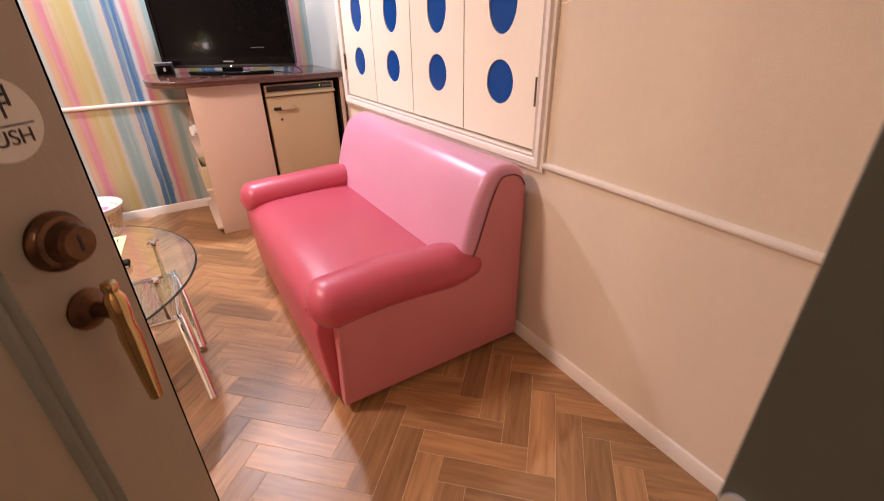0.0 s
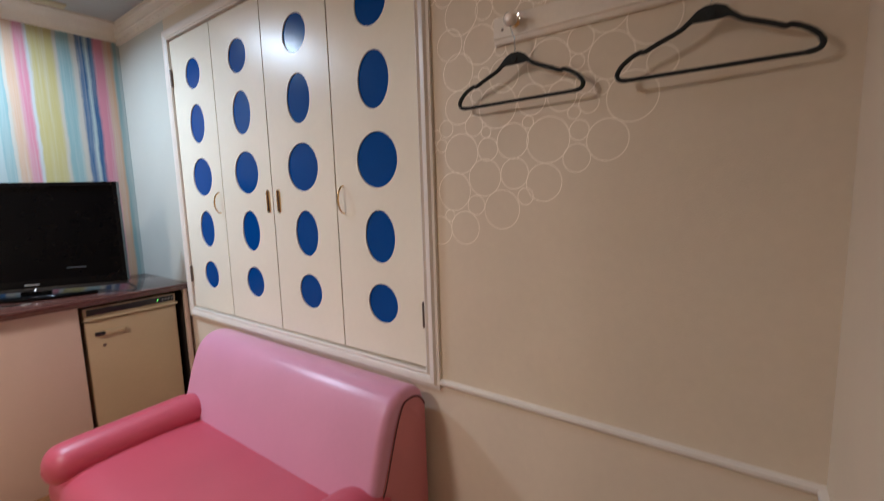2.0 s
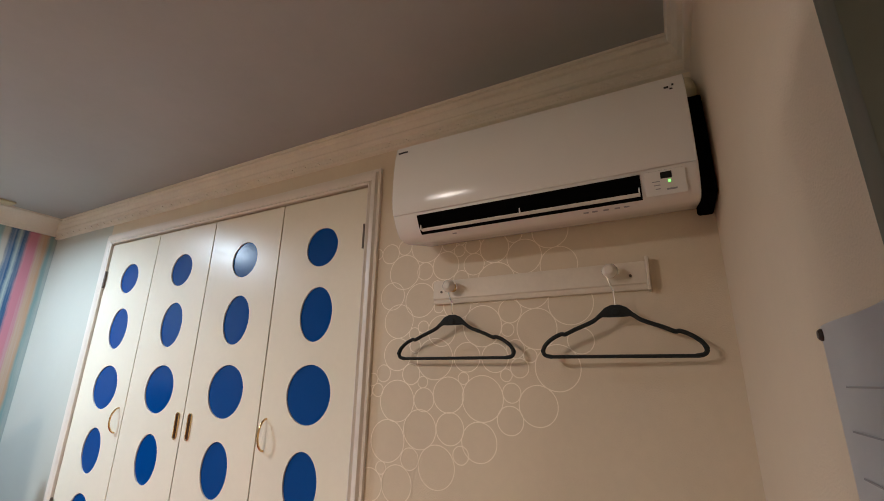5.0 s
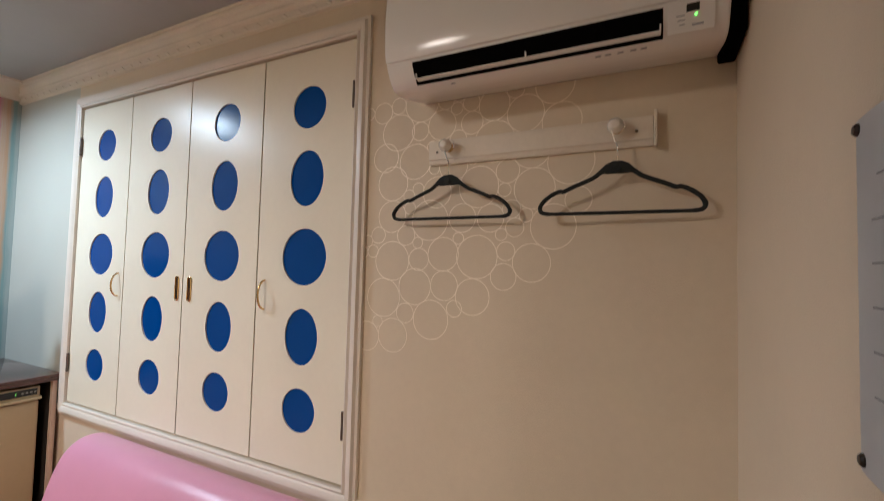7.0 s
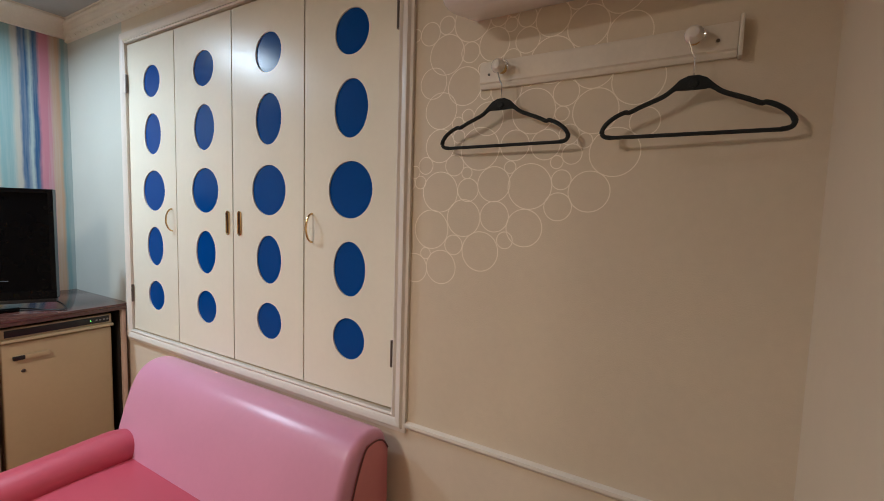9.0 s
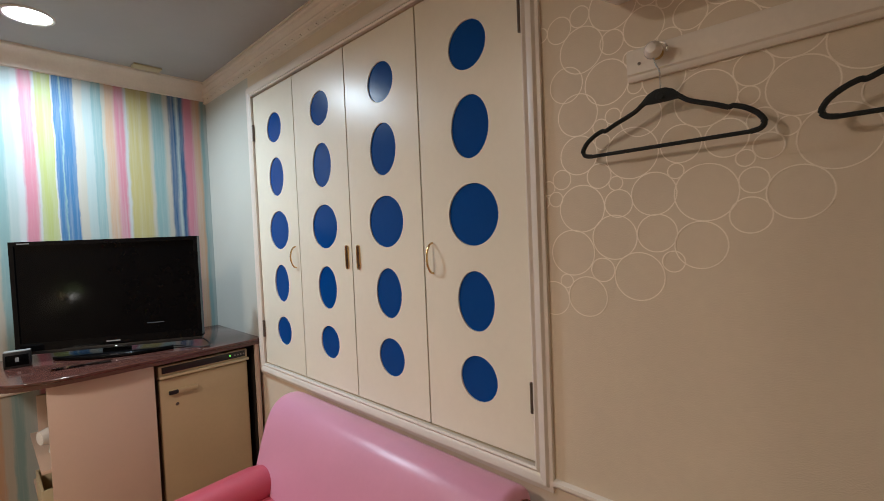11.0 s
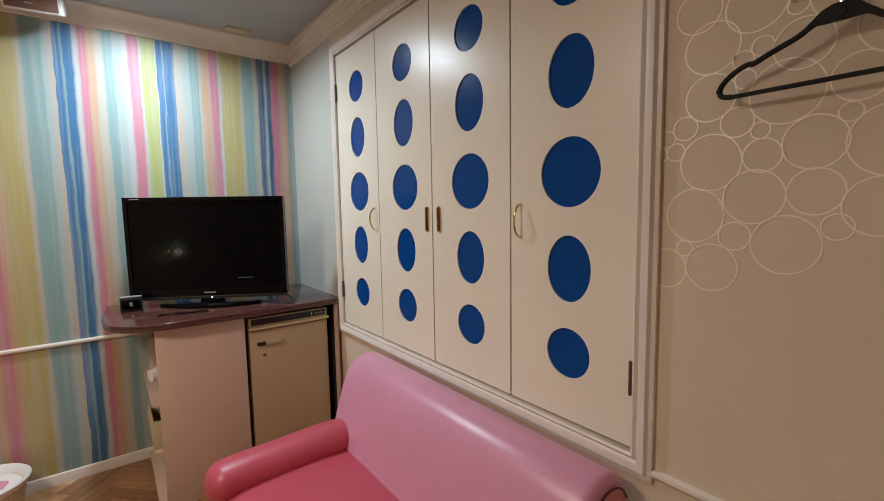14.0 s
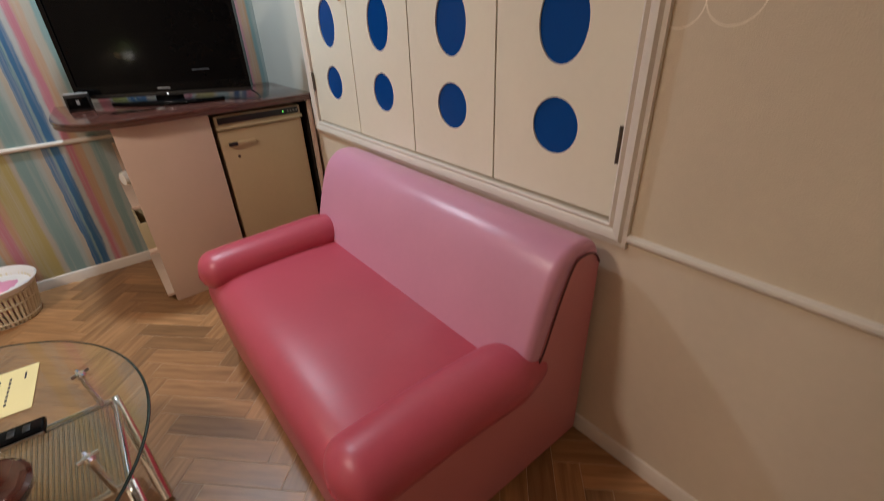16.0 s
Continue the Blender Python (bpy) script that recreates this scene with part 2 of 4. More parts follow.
M_BEZEL = mat("gloss_black_bezel", (0.003, 0.003, 0.0035), 0.12, vary=0.1)
M_GREY = mat("grey_plastic", (0.30, 0.30, 0.30), 0.4)
M_BEZEL.node_tree.nodes["Principled BSDF"].inputs["Specular IOR Level"].default_value = 0.12
M_STRIP = mat("faint_blue_grey_print", (0.08, 0.10, 0.12), 0.5)
M_DIM = mat("dark_grey_plastic", (0.014, 0.014, 0.015), 0.4)
M_WHITE = mat("white_plastic", (0.84, 0.82, 0.79), 0.16, vary=0.012, scale=2)
M_WHITE2 = mat("matt_white_plastic", (0.78, 0.76, 0.72), 0.45, vary=0.03)
M_PORCELAIN = mat("white_porcelain", (0.82, 0.76, 0.68), 0.12, vary=0.03)
M_HANGER = mat("dark_flocked_velvet", (0.013, 0.016, 0.016), 0.8, vary=0.15, scale=60, bump=0.3, bump_scale=900)
M_CHROME = mat("chrome", (0.90, 0.90, 0.91), 0.10, metal=1.0, vary=0.03)
M_PAPER = mat("white_paper", (0.80, 0.80, 0.80), 0.7, vary=0.03, scale=8)
M_NOTE = mat("pale_yellow_card", (0.80, 0.71, 0.36), 0.6, vary=0.03, scale=8)
M_INK = mat("dark_print", (0.03, 0.03, 0.035), 0.6)
M_INK2 = mat("grey_print", (0.35, 0.35, 0.37), 0.6)
M_PIN = mat("blackened_tack", (0.03, 0.02, 0.015), 0.3, metal=0.5)
M_BRONZE = mat("aged_bronze", (0.14, 0.075, 0.045), 0.32, metal=0.9, vary=0.5, scale=40)
M_DOOR = mat("beige_door_paint", (0.42, 0.375, 0.30), 0.5, vary=0.05, scale=5, bump=0.35, bump_scale=90, stretch=(1, 1, 0.15))
M_DOORBEAD = mat("grey_green_door_bead", (0.27, 0.29, 0.25), 0.4, vary=0.15, scale=9, stretch=(1, 1, 0.2))
M_JAMB = mat("grey_green_door_frame", (0.13, 0.135, 0.105), 0.5, vary=0.08, scale=6)
M_BASKET = mat("cream_basket_plastic", (0.74, 0.68, 0.52), 0.4, vary=0.06, scale=8)
M_RIM = mat("white_basket_plastic", (0.80, 0.79, 0.78), 0.35, vary=0.03)
M_PINKCLOTH = mat("pink_cloth", (0.72, 0.30, 0.44), 0.9, vary=0.1, scale=20, bump=0.4, bump_scale=200)
M_GLASS = glass("clear_glass", (0.93, 0.97, 0.95))
M_RIBBED = glass("ribbed_glass", (0.88, 0.92, 0.86), 0.18)
M_GLASSEDGE = mat("green_glass_edge", (0.03, 0.05, 0.045), 0.1, vary=0.1)
M_ASHTRAY = mat("brown_ceramic", (0.06, 0.016, 0.011), 0.1, vary=0.3, scale=18, coat=0.5)
M_UNDER = mat("pale_joint_filler", (0.62, 0.46, 0.30), 0.6)
M_PLANK = plank_material("oak_parquet")
M_PLANKS = plank_material("oak_parquet_rest", True)
M_HALL = mat("corridor_carpet", (0.16, 0.12, 0.09), 0.9, vary=0.2, scale=30, bump=0.4, bump_scale=300)
M_LED = glow("green_led", (0.15, 1.0, 0.1), 2.5)
M_LEDW = glow("white_led", (0.9, 0.95, 1.0), 3)
M_LAMP = glow("cool_diffuser", (0.86, 0.94, 1.0), 22)
M_BULB = glow("lamp_bulb", (1.0, 0.97, 0.90), 30)
M_SHADE = glow("green_glass_shade", (0.62, 0.80, 0.30), 2.0)
M_WARM = glow("warm_diffuser", (1.0, 0.80, 0.58), 10)
M_SPEAKER = mat("brown_speaker_cloth", (0.20, 0.11, 0.075), 0.85, vary=0.1, scale=60, bump=0.4, bump_scale=700)
M_STAIN = mat("yellowed_plate", (0.55, 0.47, 0.30), 0.5, vary=0.05)


# ---- building helpers ----
def thing(name, m, label, category, group="", kind=""):
    ob = new(name)
    ob.empty_display_size = 0.05
    ob.matrix_world = m if isinstance(m, Matrix) else pose(*m)
    return tagged(ob, label, category, group, kind)


def mesh_of(name, bm, material, smooth=35):
    bmesh.ops.recalc_face_normals(bm, faces=bm.faces)
    me = bpy.data.meshes.new(name)
    bm.to_mesh(me)
    bm.free()
    me.materials.append(material)
    if smooth:
        for p in me.polygons:
            p.use_smooth = True
        me.set_sharp_from_angle(angle=radians(smooth))
    return me


def part(name, bm, material, parent, label="", smooth=35, kind=""):
    ob = new(name, mesh_of(name, bm, material, smooth))
    ob.parent = parent
    return tagged(ob, label, kind=kind)


def single(name, bm, material, label, category="", kind="", group="", smooth=35, m=None):
    ob = new(name, mesh_of(name, bm, material, smooth))
    if m is not None:
        ob.matrix_world = m
    return tagged(ob, label, category, group, kind)


def box(x0, x1, y0, y1, z0, z1, bevel=0.0, seg=2, bm=None):
    out = bm or bmesh.new()
    r = bmesh.ops.create_cube(out, size=1)
    for v in r["verts"]:
        v.co = Vector(((x0 + x1) / 2 + v.co.x * (x1 - x0), (y0 + y1) / 2 + v.co.y * (y1 - y0), (z0 + z1) / 2 + v.co.z * (z1 - z0)))
    if bevel:
        es = {e for v in r["verts"] for e in v.link_edges}
        bmesh.ops.bevel(out, geom=list(es), offset=bevel, segments=seg, affect="EDGES", profile=0.5)
    return out


def extrude_profile(points, axis, a, b, bm=None, bevel=0.0, seg=3):
    """A closed outline in the plane across axis, drawn out from a to b. Points: the two other coordinates, in xyz order."""
    out = bm or bmesh.new()

    def at(p, s):
        return {"x": (s, p[0], p[1]), "y": (p[0], s, p[1]), "z": (p[0], p[1], s)}[axis]

    va = [out.verts.new(at(p, a)) for p in points]
    vb = [out.verts.new(at(p, b)) for p in points]
    k = len(points)
    fa, fb = out.faces.new(va), out.faces.new(vb)
    for i in range(k):
        out.faces.new((va[i], va[(i + 1) % k], vb[(i + 1) % k], vb[i]))
    if bevel:
        es = list({e for f in (fa, fb) for e in f.edges})
        bmesh.ops.recalc_face_normals(out, faces=out.faces)
        bmesh.ops.bevel(out, geom=es, offset=bevel, segments=seg, affect="EDGES", profile=0.5)
    return out


def smooth_line(points, steps=6):
    """Points along a soft curve through the given ones."""
    out = []
    p = [Vector(q) for q in points]
    for i in range(len(p) - 1):
        a, b, c, d = p[max(i - 1, 0)], p[i], p[i + 1], p[min(i + 2, len(p) - 1)]
        for s in range(steps):
            t = s / steps
            out.append(0.5 * (2 * b + (c - a) * t + (2 * a - 5 * b + 4 * c - d) * t * t + (3 * b - a - 3 * c + d) * t ** 3))
    out.append(p[-1])
    return out


def tube(points, radius, seg=8, bm=None, closed=False, flat=1.0):
    """A tube along a line of points; radius a number or one for each point."""
    out = bm or bmesh.new()
    p = [Vector(q) for q in points]
    rings = []
    up = Vector((0.13, 0.21, 0.97)).normalized()
    for i, q in enumerate(p):
        if closed:
            d = p[(i + 1) % len(p)] - p[i - 1]
        else:
            d = p[min(i + 1, len(p) - 1)] - p[max(i - 1, 0)]
        d.normalize()
        s = d.cross(up)
        if s.length < 0.05:
            s = d.cross(Vector((1, 0, 0)))
        s.normalize()
        u = s.cross(d).normalized()
        r = radius if isinstance(radius, (int, float)) else radius[i]
        rings.append([out.verts.new(q + r * (math.cos(2 * math.pi * k / seg) * s + flat * math.sin(2 * math.pi * k / seg) * u)) for k in range(seg)])
    n = len(rings)
    for i in range(n if closed else n - 1):
        a, b = rings[i], rings[(i + 1) % n]
        for k in range(seg):
            out.faces.new((a[k], a[(k + 1) % seg], b[(k + 1) % seg], b[k]))
    if not closed:
        out.faces.new(rings[0])
        out.faces.new(rings[-1][::-1])
    return out


def lathe(profile, seg=24, axis="z", at=(0, 0, 0), bm=None):
    """Profile of (radius, height) turned round an axis through at."""
    out = bm or bmesh.new()
    rings = []
    for r, h in profile:
        ring = []
        for k in range(seg):
            c, s = math.cos(2 * math.pi * k / seg) * r, math.sin(2 * math.pi * k / seg) * r
            co = {"z": (c, s, h), "x": (h, c, s), "y": (c, h, s)}[axis]
            ring.append(out.verts.new(Vector(co) + Vector(at)))
        rings.append(ring)
    for a, b in zip(rings, rings[1:]):
        for k in range(seg):
            out.faces.new((a[k], a[(k + 1) % seg], b[(k + 1) % seg], b[k]))
    for ring in (rings[0], rings[-1]):
        if len({tuple(round(c, 6) for c in v.co) for v in ring}) > 2:
            out.faces.new(ring)
    bmesh.ops.remove_doubles(out, verts=out.verts, dist=1e-6)
    return out


def lettering(name, text, size, m, material, parent=None, thick=0.0003):
    cu = bpy.data.curves.new(name, "FONT")
    cu.body, cu.size, cu.extrude, cu.align_x, cu.align_y = text, size, thick, "CENTER", "CENTER"
    tmp = bpy.data.objects.new(name, cu)
    scene.collection.objects.link(tmp)
    me = bpy.data.meshes.new_from_object(tmp.evaluated_get(bpy.context.evaluated_depsgraph_get()))
    bpy.data.objects.remove(tmp)
    me.materials.clear()
    me.materials.append(material)
    ob = new(name, me)
    ob.parent = parent
    ob.matrix_basis = m
    return ob


# ---- the large structure ----
DOOR_X0, DOOR_X1, DOOR_H = -1.70, -0.864, 2.05
CY0, CY1, CZ0, CZ1 = 1.062, 2.805, 0.79, 2.28   # the opening of the wall closet


def structure(name, boxes, material, label, bevel=0.0):
    bm = bmesh.new()
    for b in boxes:
        box(*b, bevel=bevel, bm=bm)
    return single(name, bm, material, label, "structure", kind="structure", smooth=0)


floor = structure("floor", [(WEST, 0.0, -0.12, FAR, -0.10, -0.0012)], M_UNDER, "oak herringbone parquet floor with pale worn joints")
structure("floor_corridor", [(-2.6, 0.0, -1.5, -0.122, -0.10, 0.0)], M_HALL, "plain dark corridor floor outside the door")
structure("ceiling", [(WEST, 0.0, 0.0, FAR, CEIL, CEIL + 0.1)], M_CEIL, "dark grey painted ceiling of the room")
structure("ceiling_corridor", [(-2.6, 0.0, -1.5, -0.122, CEIL, CEIL + 0.1)], M_WALL, "plain corridor ceiling outside the door")
structure("wall_east", [(0, 0.12, 0, CY0, 0.757, CEIL), (0, 0.12, CY1, CY1 + 0.055, 0.757, CEIL), (0, 0.12, CY0, CY1, CZ1, CEIL),
                        (0, 0.12, CY0, CY1, 0.757, CZ0), (0.25, 0.30, CY0 - 0.1, CY1 + 0.1, 0.6, CEIL)],
          M_WALL, "beige wallpapered wall with a printed circle pattern")
structure("wall_east_far", [(0, 0.12, CY1 + 0.055, FAR, 0.757, CEIL)], M_PALE, "narrow pale grey-green wall between closet and striped wall")
structure("wall_east_lower", [(0, 0.12, -0.12, FAR, -0.02, 0.757)], M_WAINSCOT, "plain cream lower wall below the rail")
structure("wall_north", [(WEST, 0.12, FAR, FAR + 0.12, -0.02, CEIL)], M_STRIPE, "wall papered with pink, yellow, teal and blue watercolour stripes")
structure("wall_south", [(DOOR_X1 + 0.03, 0.12, -0.12, 0, 0.757, CEIL), (DOOR_X1 + 0.03, 0.0, -0.12, 0, -0.02, 0.757), (WEST, DOOR_X0 - 0.03, -0.12, 0, -0.02, CEIL),
                         (DOOR_X0 - 0.03, DOOR_X1 + 0.03, -0.12, 0, DOOR_H + 0.03, CEIL)], M_WALL, "plain beige wall beside the entrance door")
structure("wall_west", [(WEST - 0.12, WEST, 0, FAR, -0.02, CEIL)], M_WALL, "plain beige wall across the room")
structure("wall_corridor", [(-2.6, 0.0, -1.62, -1.5, -0.02, CEIL), (-2.72, -2.6, -1.5, -0.12, -0.02, CEIL), (0.0, 0.12, -1.5, -0.12, -0.02, CEIL)], M_WALL, "plain corridor walls outside the door")

# door frame
jamb = thing("door_frame", (0, 0, 0), "grey-green painted door frame around the entrance", "door frame", kind="structure")
part("jamb", box(DOOR_X1, DOOR_X1 + 0.03, -0.14, 0.004, 0, DOOR_H + 0.03, 0.002), M_JAMB, jamb)
part("jamb", box(DOOR_X0 - 0.03, DOOR_X0, -0.14, 0.004, 0, DOOR_H + 0.03, 0.002), M_JAMB, jamb)
part("head", box(DOOR_X0, DOOR_X1, -0.14, 0.004, DOOR_H, DOOR_H + 0.03, 0.003), M_JAMB, jamb)
part("strike_plate", box(DOOR_X1 - 0.002, DOOR_X1 + 0.001, -0.030, -0.010, 0.86, 0.935, 0.0005), M_BRONZE, jamb, "dark bronze strike plate")
part("door_bumper", lathe([(0.0, 0.007), (0.006, 0.006), (0.008, 0.0)], 12, "x", (DOOR_X1 - 0.005, -0.006, 0.975)), M_WHITE2, jamb, "small white door bumper")

# rails and baseboards
rail_profile = [(0.0, -0.012), (-0.008, -0.011), (-0.014, -0.006), (-0.016, 0.0), (-0.014, 0.007), (-0.007, 0.011), (0.0, 0.012)]


def rail(name, axis, a, b, base, sign, z, label):
    pts = [(base + sign * -q[0], z + q[1]) for q in rail_profile]
    return single(name, extrude_profile(pts, axis, a, b), M_TRIM, label, "trim", kind="structure")


rail("trim_east", "y", 0.0, 1.006, 0.0, -1, 0.757, "cream dado rail with a rounded profile along the wall")
rail("trim_east_far", "y", 2.868, FAR, 0.0, -1, 0.757, "cream dado rail behind the counter")
rail("trim_south", "x", DOOR_X1 + 0.032, -0.017, 0.0, 1, 0.757, "cream dado rail beside the entrance door")
rail("trim_north", "x", WEST, -0.017, FAR, -1, 0.757, "cream dado rail across the striped wallpaper")


def board(name, axis, a, b, base, sign, label):
    pts = [(base, 0.0), (base + sign * 0.012, 0.0), (base + sign * 0.012, 0.045), (base + sign * 0.008, 0.055), (base, 0.058)]
    return single(name, extrude_profile(pts, axis, a, b), M_TRIM, label, "baseboard", kind="structure")


board("baseboard_east", "y", 0.0, FAR - 0.013, 0.0, -1, "narrow cream baseboard along the wall")
board("baseboard_south", "x", DOOR_X1 + 0.032, -0.013, 0.0, 1, "narrow cream baseboard beside the door")
board("baseboard_north", "x", WEST, 0.0, FAR, -1, "narrow cream baseboard under the striped wallpaper")


# crown mouldings
def crown_line(depth, height):
    pts = [(0.0, 0.0), (1.0, 0.0), (1.0, -0.07), (0.88, -0.075), (0.88, -0.11), (0.97, -0.17), (0.90, -0.26), (0.72, -0.29), (0.72, -0.34), (0.60, -0.42), (0.54, -0.52), (0.60, -0.58), (0.52, -0.64), (0.30, -0.68), (0.28, -0.86), (0.36, -0.90), (0.30, -0.96), (0.0, -1.0)]
    return [(d * depth, h * height) for d, h in pts]


def cove_line(depth, height):
    pts = [(0.0, 0.0), (1.0, 0.0), (1.0, -0.12), (0.94, -0.16)]
    pts += [(0.94 - 0.80 * math.sin(k * math.pi / 16), -0.90 + 0.74 * math.cos(k * math.pi / 16)) for k in range(1, 9)]
    pts += [(0.14, -0.96), (0.0, -1.0)]
    return [(d * depth, h * height) for d, h in pts]


def crown(name, axis, a, b, base, sign, depth, height, label, line=crown_line):
    pts = [(base + sign * d, CEIL + h) for d, h in line(depth, height)]
    return single(name, extrude_profile(pts, axis, a, b), M_CROWN, label, "crown moulding", kind="structure", smooth=28)


crown_e = crown("trim_crown_east", "y", 0.0, FAR, 0.0, -1, 0.040, 0.118, "aged cream crown moulding with a row of leaf beads")
crown("trim_crown_north", "x", WEST, -0.001, FAR, -1, 0.09, 0.10, "cream cove moulding above the striped wallpaper", cove_line)
crown("trim_crown_south", "x", WEST, -0.001, 0.0, 1, 0.048, 0.118, "aged cream crown moulding above the entrance wall")
bead = bmesh.new()
bmesh.ops.create_icosphere(bead, subdivisions=1, radius=1.0)
for v in bead.verts:
    v.co = Vector((v.co.x * 0.005, v.co.y * 0.019, v.co.z * 0.0065))
bmesh.ops.rotate(bead, verts=bead.verts, cent=(0, 0, 0), matrix=Matrix.Rotation(radians(28), 3, "X"))
bead_mesh = mesh_of("leaf_bead", bead, M_CROWN)
for i in range(49):
    ob = new("leaf_bead", bead_mesh)
    ob.parent = crown_e
    ob.location = (-0.0125, 0.06 + i * 0.0705, CEIL - 0.097)

# ---- circle print on the wallpaper ----
rng = random.Random(11)
rings = [(0.904, 1.525, 0.061), (0.932, 1.410, 0.060), (0.820, 1.448, 0.055), (0.721, 1.455, 0.044), (0.808, 1.531, 0.034), (0.726, 1.547, 0.050),
         (0.908, 1.664, 0.050), (0.855, 1.604, 0.031), (0.774, 1.649, 0.061), (0.908, 1.768, 0.054), (0.851, 1.366, 0.030), (0.763, 1.352, 0.058),
         (0.894, 1.295, 0.052), (0.951, 1.334, 0.018), (0.976, 1.555, 0.020), (0.686, 1.389, 0.024), (0.814, 1.278, 0.028), (0.893, 1.930, 0.058),
         (0.814, 1.925, 0.029), (0.830, 1.832, 0.055), (0.937, 1.852, 0.046), (0.751, 1.732, 0.047), (0.618, 1.741, 0.060), (0.532, 1.780, 0.034),
         (0.457, 1.727, 0.056), (0.667, 1.653, 0.042), (0.580, 1.650, 0.040), (0.620, 1.540, 0.062), (0.631, 1.426, 0.052), (0.540, 1.486, 0.037), (0.462, 1.526, 0.052)]


def fits(y, z, r):
    return 0.0 < y < 1.035 and 0.9 < z < 2.02 and all(math.hypot(y - q[0], z - q[1]) > r + q[2] - 0.0008 for q in rings)


for sizes, tries in (((0.058, 0.052, 0.046, 0.060), 9000), ((0.036, 0.030), 5000), ((0.022, 0.017), 900)):
    for _ in range(tries):
        r = rng.choice(sizes)
        if sizes[0] > 0.05 and rng.random() < 0.13:
            r = rng.choice((0.034, 0.026, 0.019))
        a = rng.choice(rings)
        near = [q for q in rings if q is not a and math.hypot(a[0] - q[0], a[1] - q[1]) < a[2] + q[2] + 2 * r]
        if near:
            b = rng.choice(near)
            d = math.hypot(b[0] - a[0], b[1] - a[1])
            ra, rb = a[2] + r, b[2] + r
            u = (ra * ra - rb * rb + d * d) / (2 * d)
            h2 = ra * ra - u * u
            if h2 < 0:
                continue
            h = math.sqrt(h2) * rng.choice((-1, 1))
            ey, ez = (b[0] - a[0]) / d, (b[1] - a[1]) / d
            y, z = a[0] + u * ey - h * ez, a[1] + u * ez + h * ey
        else:
            t = rng.uniform(0, 6.283)
            y, z = a[0] + (a[2] + r) * math.cos(t), a[1] + (a[2] + r) * math.sin(t)
        if fits(y, z, r):
            rings.append((y, z, r))
rings = [q for q in rings if q[0] - q[2] > 0.003 and q[0] + q[2] < 1.055 and q[1] > 1.23 + 0.5 * (1.0 - q[0]) and q[0] > 0.33]
bm = bmesh.new()
for q, (y, z, r) in enumerate(rings):
    k, lift = 40, -0.0005 - 0.00003 * (q * 17 % 43)
    inner = [bm.verts.new((lift, y + (r - 0.0014) * math.cos(2 * math.pi * i / k), z + (r - 0.0014) * math.sin(2 * math.pi * i / k))) for i in range(k)]
    outer = [bm.verts.new((lift, y + (r + 0.0012) * math.cos(2 * math.pi * i / k), z + (r + 0.0012) * math.sin(2 * math.pi * i / k))) for i in range(k)]
    for i in range(k):
        bm.faces.new((inner[i], inner[(i + 1) % k], outer[(i + 1) % k], outer[i]))
single("wall_print", bm, M_RINGS, "silver foil circles printed on the beige wallpaper", "wallpaper print", kind="structure", smooth=0)


# ---- wall closet with blue dots ----
closet = thing("wall_closet", (0, 0, 0), "cream built-in wall closet with four folding doors and blue round insets", "closet")
FW = 0.055
frame_profile = [(0.0, 0.0), (-0.014, 0.0), (-0.018, 0.006), (-0.012, 0.014), (-0.020, 0.020), (-0.022, 0.038), (-0.012, 0.044), (-0.012, 0.055), (0.0, 0.055)]


def frame_side(y_in, sign):
    bm = bmesh.new()
    lo, hi = CZ0, CZ1
    a, b = [], []
    for x, o in frame_profile:
        a.append(bm.verts.new((x, y_in + sign * o, lo - o * 1.08)))
        b.append(bm.verts.new((x, y_in + sign * o, hi + o)))
    k = len(a)
    bm.faces.new(a)
    bm.faces.new(b)
    for i in range(k):
        bm.faces.new((a[i], a[(i + 1) % k], b[(i + 1) % k], b[i]))
    return bm


def frame_bar(z_in, sign):
    bm = bmesh.new()
    a, b = [], []
    for x, o in frame_profile:
        z = z_in + sign * o * (1.0 if sign > 0 else 1.08)
        a.append(bm.verts.new((x, CY0 - o, z)))
        b.append(bm.verts.new((x, CY1 + o, z)))
    k = len(a)
    bm.faces.new(a)
    bm.faces.new(b)
    for i in range(k):
        bm.faces.new((a[i], a[(i + 1) % k], b[(i + 1) % k], b[i]))
    return bm


part("frame_side", frame_side(CY0, -1), M_TRIM, closet, smooth=50)
part("frame_side", frame_side(CY1, 1), M_TRIM, closet, smooth=50)
part("frame_top", frame_bar(CZ1, 1), M_TRIM, closet, smooth=50)
part("frame_bottom", frame_bar(CZ0, -1), M_TRIM, closet, smooth=50)
# dark panel behind the leaves paints the shade seen through their seams
part("inner_back", box(0.03, 0.05, CY0, CY1, CZ0, CZ1), M_GAPSHADE, closet, "dark panel painted as the shade between the doors")

SEAMS = (CY0, 1.498, 1.933, 2.368, CY1)
DOT_Z = ((2.067, 0.0765, 0.0765), (1.812, 0.0765, 0.100), (1.533, 0.101, 0.100), (1.254, 0.075, 0.098), (1.002, 0.075, 0.075))
DOT_Y = (1.270, 1.702, 2.137, 2.573)


def ellipse(cy, cz, ry, rz, k=36):
    return [(cy + ry * math.cos(2 * math.pi * i / k), cz + rz * math.sin(2 * math.pi * i / k)) for i in range(k)]


